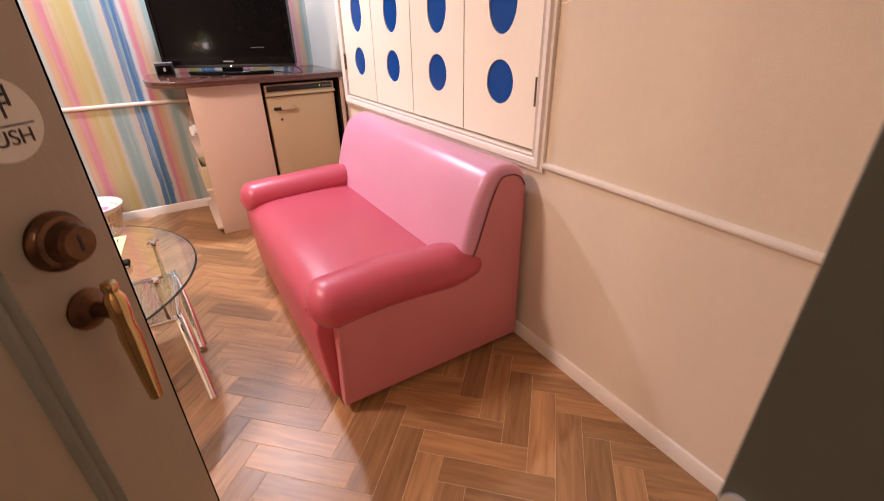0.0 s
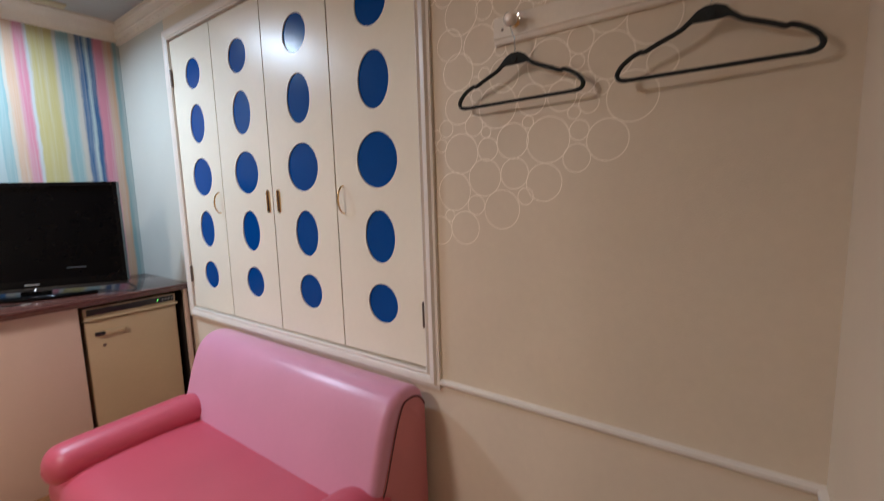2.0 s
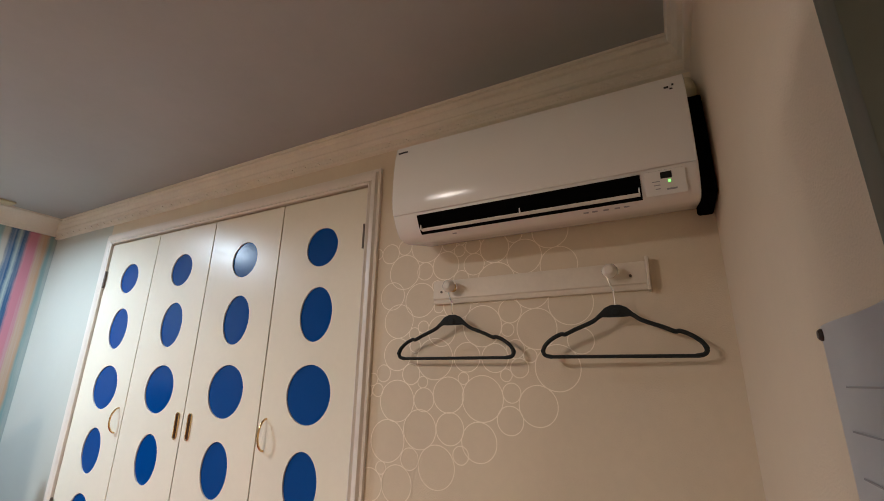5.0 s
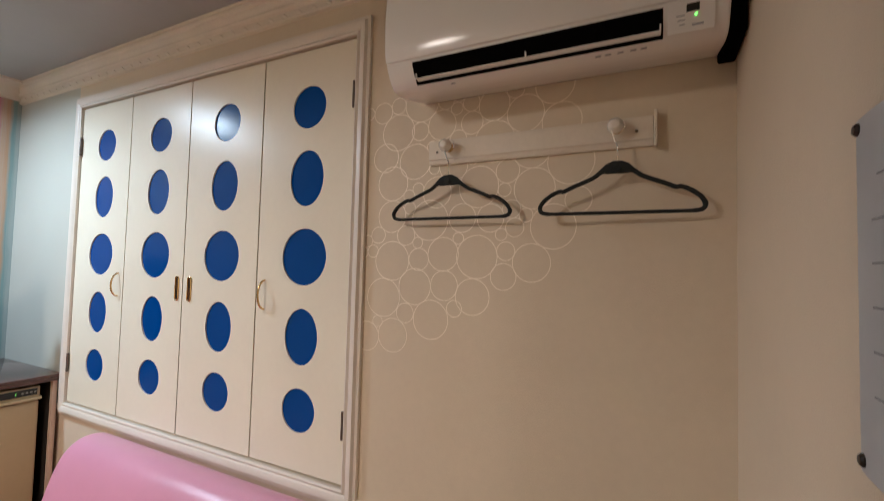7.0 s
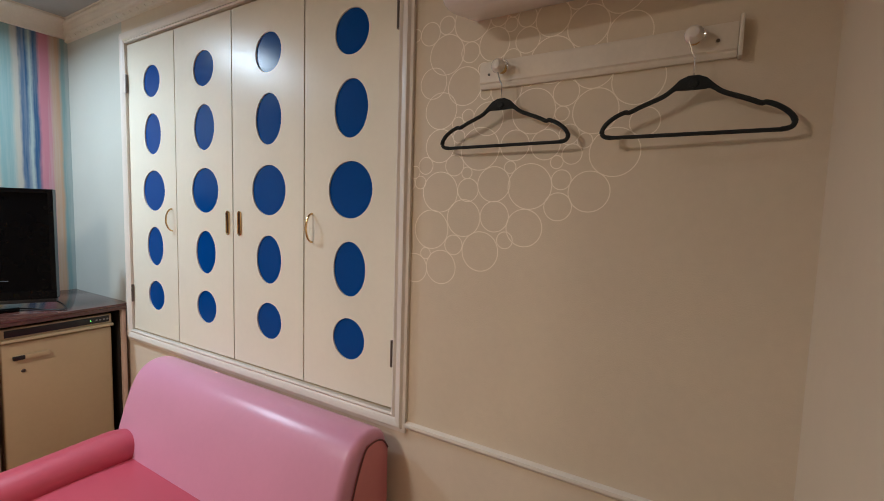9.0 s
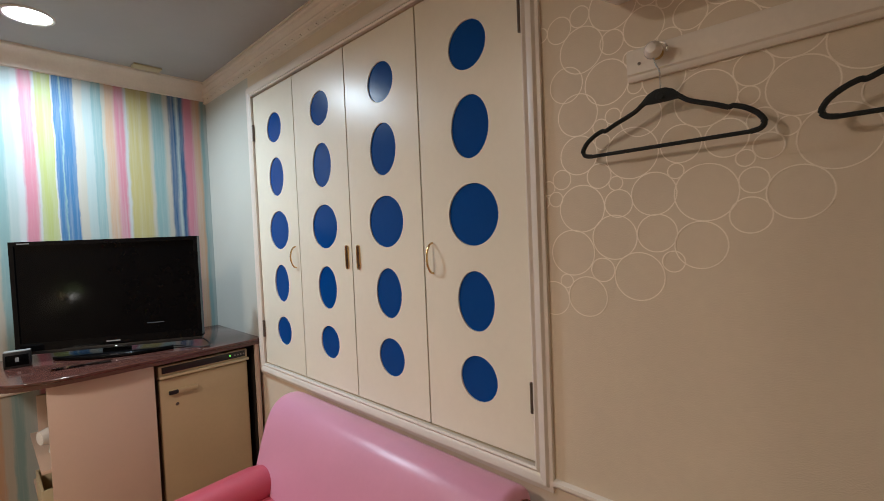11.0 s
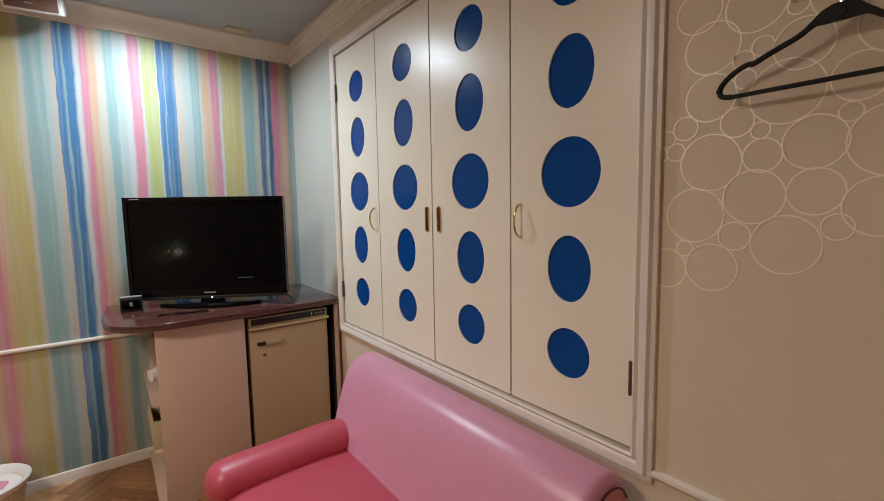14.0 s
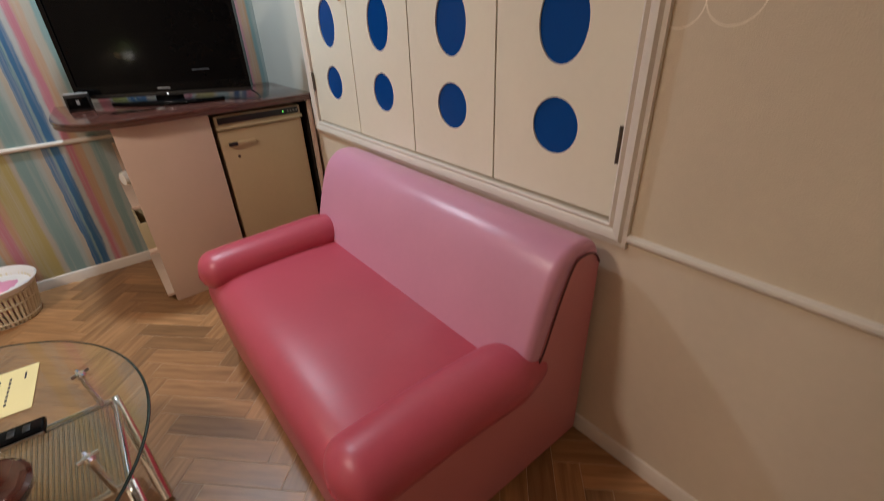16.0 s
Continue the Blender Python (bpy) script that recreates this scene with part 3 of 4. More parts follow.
def pierced_panel(y0, y1, z0, z1, holes, x_front, x_back):
    bm = bmesh.new()
    loops = [[(y0, z0), (y1, z0), (y1, z1), (y0, z1)]] + holes
    edges = []
    for loop in loops:
        vs = [bm.verts.new((x_front, y, z)) for y, z in loop]
        edges += [bm.edges.new((vs[i], vs[(i + 1) % len(vs)])) for i in range(len(vs))]
    bmesh.ops.triangle_fill(bm, use_beauty=True, use_dissolve=False, edges=edges)
    ex = bmesh.ops.extrude_face_region(bm, geom=bm.faces[:])
    for v in [g for g in ex["geom"] if isinstance(g, bmesh.types.BMVert)]:
        v.co.x = x_back
    return bm


for i in range(4):
    y0, y1 = SEAMS[i] + 0.0035, SEAMS[i + 1] - 0.0035
    holes = [ellipse(DOT_Y[i], z, ry, rz) for z, ry, rz in DOT_Z]
    leaf = part("door", pierced_panel(y0, y1, CZ0 + 0.008, CZ1 - 0.007, holes, -0.002, 0.020), M_DOORPANEL, closet, smooth=30)
    for z, ry, rz in DOT_Z:
        bm = bmesh.new()
        pts = ellipse(DOT_Y[i], z, ry - 0.0004, rz - 0.0004)
        extrude_profile(pts, "x", 0.0030, 0.014, bm=bm)
        part("round_inset", bm, M_BLUE, leaf, "glossy blue round inset", smooth=30)
    if i in (0, 3):
        edge = y0 if i == 0 else y1
        s = -1 if i == 0 else 1
        for zt in (2.124, 1.034):
            part("hinge", tube([(-0.010, edge - s * 0.002, zt - 0.09), (-0.010, edge - s * 0.002, zt)], 0.006, 10), M_HINGE, leaf, "tarnished butt hinge")
        yh = 1.455 if i == 0 else 2.410
        arc = [(-0.002 - 0.030 * math.sin(math.pi * k / 12), yh, 1.3925 + 0.053 * math.cos(math.pi * k / 12)) for k in range(13)]
        part("bow_handle", tube(arc, 0.0038, 10), M_BRASS, leaf, "brass bow handle")
    else:
        yh = 1.887 if i == 1 else 1.968
        oval = [(-0.0045, yh + q[0], 1.394 + q[1]) for q in [(0.010 * math.cos(a), 0.040 * (1 if math.sin(a) > 0 else -1) * (abs(math.sin(a)) > 1e-3) + 0.010 * math.sin(a)) for a in [2 * math.pi * k / 32 for k in range(32)]]]
        pull = part("flush_pull", tube(oval, 0.0027, 8, closed=True), M_BRASS, leaf, "brass recessed oval pull")
        bm = extrude_profile([(p[1] - (p[1] - yh) * 0.1, p[2]) for p in oval], "x", -0.0034, -0.0021)
        part("pull_cup", bm, M_BRONZE, leaf, "dark cup of the pull")

# ---- air conditioner ----
ac = thing("air_conditioner", (0, 0, 0), "white wall-mounted split air conditioner with an open louvre", "air conditioner")
AY0, AY1 = 0.036, 0.800
body_pts = [(-0.002, 2.006), (-0.002, 2.25), (-0.10, 2.258), (-0.19, 2.256), (-0.212, 2.245), (-0.219, 2.040), (-0.215, 2.026), (-0.207, 2.010), (-0.195, 1.993), (-0.181, 1.979), (-0.160, 1.974), (-0.13, 1.976), (-0.07, 1.990)]
part("body", extrude_profile(body_pts, "y", AY0, AY1, bevel=0.005), M_WHITE, ac, smooth=40)
panel_pts = [(-0.200, 2.2615), (-0.218, 2.252), (-0.227, 2.21), (-0.2315, 2.15), (-0.2315, 2.09), (-0.2285, 2.058), (-0.2225, 2.036), (-0.213, 2.034), (-0.210, 2.24), (-0.19, 2.2585)]
part("front_panel", extrude_profile(panel_pts, "y", AY0 + 0.001, AY1 - 0.001, bevel=0.004), M_WHITE, ac, smooth=40)
# outlet slot with its blade; a black solid paints the shade inside the slot
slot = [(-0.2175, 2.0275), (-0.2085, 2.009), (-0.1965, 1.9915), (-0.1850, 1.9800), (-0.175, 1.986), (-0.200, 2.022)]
part("outlet", extrude_profile(slot, "y", 0.150, 0.722), M_FLATBLACK, ac, "black solid standing in for the shaded air outlet", smooth=0)
blade = [(-0.2005, 1.9925), (-0.2005, 1.9900), (-0.1915, 1.9865), (-0.1915, 1.9885)]
part("louvre", extrude_profile(blade, "y", 0.154, 0.716), M_WHITE2, ac, "white louvre blade")
for yy in (0.716, 0.43, 0.155):
    part("louvre_pin", box(-0.2045, -0.1945, yy - 0.0015, yy + 0.0015, 1.989, 2.004), M_WHITE2, ac)
tilt = Matrix.Translation((-0.2115, 0, 2.012)) @ Matrix.Rotation(radians(-28), 4, "Y")


def on_lip(name, y0, y1, z0, z1, proud, material, label=""):
    bm = box(-proud, 0.004, y0, y1, z0, z1, 0.0004, 1)
    bmesh.ops.transform(bm, matrix=tilt, verts=bm.verts)
    return part(name, bm, material, ac, label)


on_lip("display_plate", 0.062, 0.142, -0.036, 0.018, 0.0012, M_WHITE)
on_lip("display", 0.088, 0.110, 0.000, 0.014, 0.0022, M_BLACK, "small dark display")
on_lip("status_led", 0.0915, 0.0955, -0.0085, -0.0045, 0.0024, M_LED, "green status light")
for k in range(3):
    on_lip("print_bar", 0.112, 0.128 - 0.003 * k, -0.006 - 0.008 * k, -0.004 - 0.008 * k, 0.0018, M_INK2)
on_lip("print_bar", 0.080, 0.100, -0.026, -0.022, 0.0018, M_INK2)
part("print_bar", box(-0.2240, -0.216, 0.757, 0.788, 2.230, 2.2345), M_INK, ac, "small dark maker's mark")
for dy, dz, w in ((0.0, 0.0, 0.006), (0.008, 0.006, 0.009), (-0.003, 0.010, 0.004)):
    part("mark", box(-0.2265, -0.218, 0.062 + dy, 0.062 + dy + w, 2.215 + dz, 2.219 + dz, 0.0005), M_INK, ac)
for yy in (0.18, 0.20, 0.225, 0.25, 0.27, 0.62):
    part("print_bar", box(-0.1720, -0.168, yy, yy + 0.012, 1.9745, 1.9785), M_INK2, ac)
# black block fills the gap to the wall, its shade put into the colour
part("side_gap_shade", box(-0.15, -0.002, 0.003, AY0 + 0.002, 1.985, 2.235, 0.006), M_FLATBLACK, ac, "black block standing in for the shaded gap beside the unit")
pipe = thing("pipe_cover", (0, 0, 0), "yellowed pipe sleeve beside the air conditioner", "pipe")
part("sleeve", tube(smooth_line([(-0.10, 0.022, 2.236), (-0.105, 0.020, 2.28), (-0.06, 0.022, 2.33), (-0.004, 0.024, 2.345)]), 0.016, 12), M_STAIN, pipe)

# ---- coat rack ----
rack = thing("coat_rack", (0, 0, 0), "cream wooden wall coat rack with two porcelain knobs", "coat rack")
rp = [(-0.001, 1.812), (-0.010, 1.812), (-0.014, 1.818), (-0.014, 1.824), (-0.018, 1.828), (-0.018, 1.876), (-0.014, 1.884), (-0.001, 1.885)]
part("board", extrude_profile(rp, "y", 0.168, 0.774, bevel=0.002), M_CROWN, rack)
part("end_stop", box(-0.032, -0.001, 0.160, 0.1675, 1.806, 1.893, 0.0025), M_CROWN, rack)
for yy in (0.705, 0.250):
    knob = part("knob", lathe([(0.0, -0.066), (0.010, -0.064), (0.0175, -0.056), (0.0195, -0.047), (0.016, -0.038), (0.009, -0.033)], 20, "x", (0, yy, 1.858)), M_PORCELAIN, rack, "white porcelain knob")
    part("knob_stem", lathe([(0.009, -0.034), (0.012, -0.030), (0.009, -0.026), (0.013, -0.018)], 16, "x", (0, yy, 1.858)), M_BRASS, knob, "pale brass stem")
for yy in (0.745, 0.205):
    part("screw", lathe([(0.0, -0.0205), (0.0035, -0.020), (0.004, -0.0175)], 10, "x", (0, yy, 1.848)), M_HINGE, rack)


# ---- hangers ----
def hanger(m):
    h = thing("clothes_hanger", m, "dark grey velvet clothes hanger hung on a porcelain knob", "hanger", "hangers on the rack")
    hook = []
    for k in range(15):
        a = radians(205 - k * 17.0)
        hook.append((0.0, 0.016 * math.cos(a), 0.093 + 0.016 * math.sin(a)))
    hook += [(0.0, 0.006, 0.060), (0.0, 0.0, 0.045), (0.0, 0.0, 0.0)]
    part("hook", tube(smooth_line(hook, 2), 0.0021, 8), M_CHROME, h, "chrome wire hook")
    neck = [(-0.052, -0.030), (-0.042, -0.012), (-0.026, 0.004), (-0.010, 0.011), (0.010, 0.011), (0.026, 0.004), (0.042, -0.012), (0.052, -0.030), (0.032, -0.018), (0.014, -0.019), (-0.014, -0.019), (-0.032, -0.018)]
    part("neck", extrude_profile(neck, "x", -0.0045, 0.0045, bevel=0.002, seg=2), M_HANGER, h)
    part("hook_socket", lathe([(0.0, -0.0085), (0.007, -0.0085), (0.009, -0.007), (0.009, 0.007), (0.007, 0.0085), (0.0, 0.0085)], 16, "x", (0, 0, -0.006)), M_HANGER, h, "moulded hook socket")
    for s in (1, -1):
        arm = [(0, s * 0.038, -0.014), (0, s * 0.056, -0.028), (0, s * 0.100, -0.046), (0, s * 0.124, -0.057), (0, s * 0.133, -0.056), (0, s * 0.152, -0.064), (0, s * 0.172, -0.079), (0, s * 0.182, -0.096), (0, s * 0.177, -0.108), (0, s * 0.160, -0.112)]
        part("shoulder", tube(smooth_line(arm, 4), 0.0064, 10, flat=0.8), M_HANGER, h)
    part("trouser_bar", tube([(0, -0.163, -0.112), (0, 0.163, -0.112)], 0.0054, 10, flat=0.8), M_HANGER, h)
    return h


h1 = hanger(pose(-0.048, 0.692, 1.760, 0, -2, 0))
copy_thing(h1, pose(-0.050, 0.245, 1.760, 0, -2, 3))

# ---- pinned notice ----
notice = thing("notice_sheet", (0, 0, 0), "white printed sheet pinned to the wall with dark tacks", "paper")
bm = bmesh.new()
g = [[bm.verts.new((-0.655 - 0.21 * i / 10, 0.0022 + 0.0016 * math.sin(i * 0.9) * (0.3 + abs(j - 5) / 6) * (0 < i < 10), 1.342 + 0.298 * j / 10)) for j in range(11)] for i in range(11)]
for i in range(10):
    for j in range(10):
        bm.faces.new((g[i][j], g[i + 1][j], g[i + 1][j + 1], g[i][j + 1]))
bmesh.ops.solidify(bm, geom=bm.faces[:], thickness=0.0006)
part("sheet", bm, M_PAPER, notice)
for x, z in ((-0.660, 1.632), (-0.662, 1.352), (-0.858, 1.632), (-0.858, 1.352)):
    part("tack", lathe([(0.0, 0.0065), (0.004, 0.006), (0.0058, 0.004), (0.0058, 0.0015), (0.003, 0.0)], 14, "y", (x, 0, z)), M_PIN, notice, "dark round tack")
for k, (x0, x1) in enumerate(((-0.70, -0.84), (-0.69, -0.82), (-0.69, -0.835), (-0.69, -0.80), (-0.69, -0.83), (-0.69, -0.815))):
    part("print_line", box(x1, x0, 0.0041, 0.0045, 1.585 - 0.035 * k, 1.5865 - 0.035 * k), M_INK2, notice)

# ---- pink sofa ----
sofa = thing("sofa", (0, 0, 0), "two-seat vinyl sofa, light pink back, rose seat and arms", "sofa")
SY0, SY1 = 1.054, 2.325
back = smooth_line([(-0.335, 0.36), (-0.318, 0.43), (-0.282, 0.56), (-0.245, 0.67), (-0.205, 0.735), (-0.150, 0.766), (-0.085, 0.762), (-0.040, 0.728), (-0.028, 0.66)], 4)
pts = [(p.x, p.y) for p in [Vector((q[0], q[1], 0)) for q in back]] + [(-0.028, 0.08), (-0.20, 0.08)]
part("backrest", extrude_profile(pts, "y", SY0 + 0.004, SY1 - 0.004, bevel=0.026, seg=5), M_PINK, sofa, "light pink vinyl backrest", smooth=60)
side = [(-0.032, 0.03), (-0.036, 0.68), (-0.060, 0.718), (-0.095, 0.735), (-0.145, 0.733), (-0.170, 0.702), (-0.197, 0.640), (-0.226, 0.558), (-0.264, 0.462), (-0.326, 0.425), (-0.42, 0.400), (-0.60, 0.385), (-0.775, 0.36), (-0.785, 0.03)]
for y0, y1 in ((SY0, SY0 + 0.05), (SY1 - 0.05, SY1)):
    part("side_panel", extrude_profile(side, "y", y0, y1, bevel=0.008), M_SIDE, sofa, "dusty pink side panel", smooth=50)
    yy = SY0 - 0.001 if y0 == SY0 else SY1 + 0.001
    seam = smooth_line([(-0.042, yy, 0.684), (-0.063, yy, 0.714), (-0.096, yy, 0.730), (-0.143, yy, 0.728), (-0.167, yy, 0.699), (-0.194, yy, 0.638), (-0.223, yy, 0.556), (-0.261, yy, 0.460), (-0.324, yy, 0.418)], 4)
    part("piping", tube(seam, 0.0028, 6), M_PIPING, sofa, "dark piping seam")
seat = smooth_line([(-0.30, 0.425), (-0.45, 0.432), (-0.62, 0.428), (-0.74, 0.418), (-0.800, 0.392), (-0.825, 0.345), (-0.826, 0.28), (-0.815, 0.15), (-0.805, 0.04)], 4)
pts = [(p.x, p.y) for p in [Vector((q[0], q[1], 0)) for q in seat]] + [(-0.30, 0.04)]
part("seat", extrude_profile(pts, "y", SY0 + 0.052, SY1 - 0.052, bevel=0.012), M_ROSE, sofa, "rose pink vinyl seat", smooth=60)
for s, yc in ((-1, SY0 + 0.064), (1, SY1 - 0.086)):
    line = smooth_line([(-0.225, yc - s * 0.006, 0.424 + s * 0.014), (-0.30, yc - s * 0.002, 0.428 + s * 0.012), (-0.38, yc, 0.431 + s * 0.008), (-0.55, yc, 0.432), (-0.70, yc, 0.427), (-0.775, yc, 0.422)], 5)
    rad = [0.070 + 0.032 * min(1.0, i / 8) ** 0.7 for i in range(len(line))]
    for k in range(1, 9):
        a = k / 8 * math.pi / 2
        line.append(Vector((-0.775 - 0.066 * math.sin(a), yc, 0.422 - 0.010 * math.sin(a))))
        rad.append(0.102 * max(math.cos(a), 0.05))
    arm = part("armrest", tube(line, rad, 28, flat=0.80), M_ROSE, sofa, "rolled rose pink armrest", smooth=70)
    for k in range(11):
        a = 2 * math.pi * k / 11
        part("pleat", tube([(-0.8415, yc + 0.010 * math.cos(a), 0.414 + 0.008 * math.sin(a)), (-0.8345, yc + 0.036 * math.cos(a), 0.416 + 0.030 * math.sin(a)), (-0.822, yc + 0.060 * math.cos(a), 0.418 + 0.052 * math.sin(a))], [0.003, 0.0026, 0.0008], 6), M_ROSE, arm)
for x, y in ((-0.74, SY0 + 0.08), (-0.74, SY1 - 0.08), (-0.08, SY0 + 0.08), (-0.08, SY1 - 0.08)):
    part("foot", lathe([(0.022, 0.0), (0.026, 0.045)], 14, "z", (x, y, 0)), M_BLACK, sofa)

# ---- counter, cabinet and fridge ----
counter = thing("tv_counter", (0, 0, 0), "dark brown glossy counter slab with a rounded end", "counter")
out = [(-0.002, 2.850), (-0.55, 2.838), (-0.82, 2.838)]
out += [tuple(p)[:2] for p in smooth_line([(-0.90, 2.846, 0), (-1.00, 2.878, 0), (-1.07, 2.945, 0), (-1.105, 3.04, 0), (-1.112, 3.15, 0), (-1.105, 3.30, 0), (-1.09, FAR - 0.002, 0)], 5)]
out += [(-0.002, FAR - 0.002)]
part("top", extrude_profile(out, "z", 0.914, 0.930, bevel=0.003), M_COUNTER, counter, "glossy dark brown speckled top", smooth=40)
low = [(x * 0.9975, y + 0.0015) for x, y in out]
part("edge_band", extrude_profile(low, "z", 0.898, 0.9138), M_EDGE, counter, "dark reddish edge band", smooth=40)
cab = thing("counter_cabinet", (0, 0, 0), "pinkish beige laminate cabinet with open side shelves under the counter", "cabinet")
part("front_panel", box(-0.920, -0.528, 2.885, 2.905, 0, 0.897, 0.002), M_CABINET, cab)
part("partition", box(-0.545, -0.528, 2.906, FAR - 0.013, 0, 0.897, 0.001), M_CABINET, cab)
part("back_panel", box(-0.920, -0.546, FAR - 0.03, FAR - 0.014, 0.0, 0.72, 0.001), M_CABINET, cab)
for z in (0.03, 0.28, 0.52):
    part("shelf", box(-0.952, -0.546, 2.906, FAR - 0.032, z, z + 0.016, 0.001), M_CABINET, cab)
part("end_strip", box(-0.038, -0.018, 2.862, 2.886, 0, 0.897, 0.002), M_CABINET, cab)
# niche lined with dark panels, which paint the shade around the fridge
part("niche_back", box(-0.527, -0.018, 3.42, 3.44, 0.0, 0.897), M_GAPSHADE, cab, "dark panel painted as the shade behind the fridge")
part("niche_top", box(-0.527, -0.040, 2.90, 3.42, 0.889, 0.897), M_GAPSHADE, cab)
part("niche_side", box(-0.527, -0.524, 2.907, 3.42, 0, 0.888), M_GAPSHADE, cab)
part("niche_side", box(-0.040, -0.037, 2.887, 3.42, 0, 0.888), M_GAPSHADE, cab)

fridge = thing("mini_fridge", (0, 0, 0), "yellowed cream mini fridge with a recessed handle under the counter", "fridge")
FX0, FX1, FY = -0.508, -0.072, 2.90
part("body", box(FX0, FX1, FY + 0.035, 3.36, 0.02, 0.872, 0.006), M_FRIDGE, fridge)
part("door", box(FX0, FX1, FY, FY + 0.034, 0.05, 0.806, 0.009, 3), M_FRIDGE, fridge)
head = part("control_panel", box(FX0, FX1, FY - 0.004, FY + 0.034, 0.812, 0.876, 0.005), M_FRIDGE, fridge)
part("display_strip", box(FX0 + 0.014, FX1 - 0.012, FY - 0.006, FY - 0.003, 0.836, 0.869, 0.001), M_BLACK, head, "dark strip with controls")
part("trim_strip", box(FX0, FX1 + 0.004, FY - 0.016, FY - 0.003, 0.812, 0.828, 0.003), M_STAIN, head, "protruding cream lip")
part("status_led", box(-0.168, -0.1645, FY - 0.0075, FY - 0.0055, 0.849, 0.857), M_LED, head, "green status light")
for k in range(4):
    part("button", box(-0.145 + 0.016 * k, -0.136 + 0.016 * k, FY - 0.0075, FY - 0.0055, 0.848, 0.856, 0.001), M_GREY, head)
part("handle", box(-0.468, -0.335, FY - 0.016, FY - 0.001, 0.722, 0.748, 0.007, 3), M_FRIDGE, fridge, "cream pull handle")
part("handle_cap", box(-0.470, -0.425, FY - 0.018, FY - 0.002, 0.724, 0.746, 0.006, 3), M_BLACK, fridge, "black end of the handle")
part("lock", lathe([(0.0, FY - 0.004), (0.007, FY - 0.004), (0.009, FY + 0.001)], 16, "y", (-0.432, 0, 0.668)), M_HINGE, fridge, "small round lock")
for x in (FX0 + 0.04, FX1 - 0.04):
    part("foot", box(x - 0.015, x + 0.015, 2.95, 2.98, 0, 0.021), M_BLACK, fridge)

# ---- things on the open shelves ----
dryer = thing("hair_dryer", pose(-0.775, 3.10, 0.536, 0, 0, 20), "white hair dryer lying on the open shelf", "hair dryer")
part("barrel", lathe([(0.0, -0.10), (0.03, -0.098), (0.038, -0.07), (0.036, 0.0), (0.027, 0.08), (0.026, 0.10), (0.0, 0.10)], 20, "x", (-0.08, 0, 0.10)), M_WHITE, dryer)
part("grip", tube([(-0.12, 0, 0.08), (-0.12, 0.02, 0.04), (-0.125, 0.03, 0.012)], [0.017, 0.016, 0.012], 12), M_WHITE, dryer)
tray = thing("wicker_box", pose(-0.825, 3.08, 0.296), "tan open storage box on the lower shelf", "box")
for a in ((-0.13, 0.13, -0.14, -0.13), (-0.13, 0.13, 0.13, 0.14), (-0.13, -0.12, -0.13, 0.13), (0.12, 0.13, -0.13, 0.13)):
    part("side", box(a[0], a[1], a[2], a[3], 0, 0.14, 0.002), M_STAIN, tray)
part("base", box(-0.12, 0.12, -0.13, 0.13, 0.001, 0.01), M_STAIN, tray)
towel = thing("folded_towel", pose(-0.79, 3.07, 0.046), "folded white towels on the bottom shelf", "towel")
for k in range(3):
    part("layer", box(-0.10, 0.12, -0.12, 0.14, 0.001 + 0.042 * k, 0.041 + 0.042 * k, 0.016, 3), M_WHITE2 if k != 1 else M_PAPER, towel)

# ---- television ----
tv = thing("television", pose(-0.6295, 3.1455, 0.930, 0, 0, -30.8), "black flat-screen television on a curved stand", "television")
TW = 0.407
part("cabinet_back", box(-TW + 0.05, TW - 0.05, 0.02, 0.075, 0.12, 0.55, 0.02, 3), M_BLACK, tv)
bez = bmesh.new()
for a in ((-TW, TW, 0.572, 0.592), (-TW, TW, 0.058, 0.098), (-TW, -TW + 0.020, 0.098, 0.572), (TW - 0.020, TW, 0.098, 0.572)):
    box(a[0], a[1], -0.018, 0.03, a[2], a[3], bm=bez)
part("bezel", bez, M_BEZEL, tv, "glossy black bezel", smooth=0)
part("screen", box(-TW + 0.020, TW - 0.020, -0.012, 0.019, 0.098, 0.572), M_SCREEN, tv, "dark reflective screen", smooth=0)
part("speaker_bar", box(-TW + 0.004, TW - 0.004, -0.016, 0.028, 0.040, 0.0575, 0.004), M_DIM, tv, "dark grey speaker strip")
part("logo_bar", box(-0.03, 0.03, -0.0192, -0.0178, 0.072, 0.078), M_GREY, tv)
part("logo_bar", box(-TW + 0.035, -TW + 0.085, -0.0192, -0.0178, 0.580, 0.584), M_GREY, tv)
part("print_strip", box(0.15, 0.23, -0.0128, -0.0115, 0.148, 0.152), M_STRIP, tv, "thin pale printed strip on the screen")
part("power_led", lathe([(0.0, -0.0195), (0.003, -0.0192), (0.003, -0.0175)], 10, "y", (0.01, 0, 0.048)), M_LEDW, tv, "small white power light")
part("neck", box(-0.06, 0.06, 0.0, 0.04, 0.008, 0.07, 0.006), M_BEZEL, tv)
base = []
for k in range(21):
    a = -1 + k / 10
    base.append((a * 0.265, -0.085 + 0.075 * a * a))
base += [(0.255, 0.02), (0.10, 0.075), (-0.10, 0.075), (-0.255, 0.02)]
part("stand_base", extrude_profile(base, "z", 0.001, 0.020, bevel=0.005), M_BEZEL, tv, "gloss black curved stand base", smooth=40)
part("power_cable", tube(smooth_line([(0.30, 0.05, 0.10), (0.36, 0.06, 0.05), (0.42, 0.02, 0.02), (0.44, -0.04, 0.006), (0.36, -0.03, 0.006), (0.28, 0.03, 0.007), (0.18, 0.06, 0.007)], 5), 0.0035, 8), M_BLACK, tv, "thin black cable")

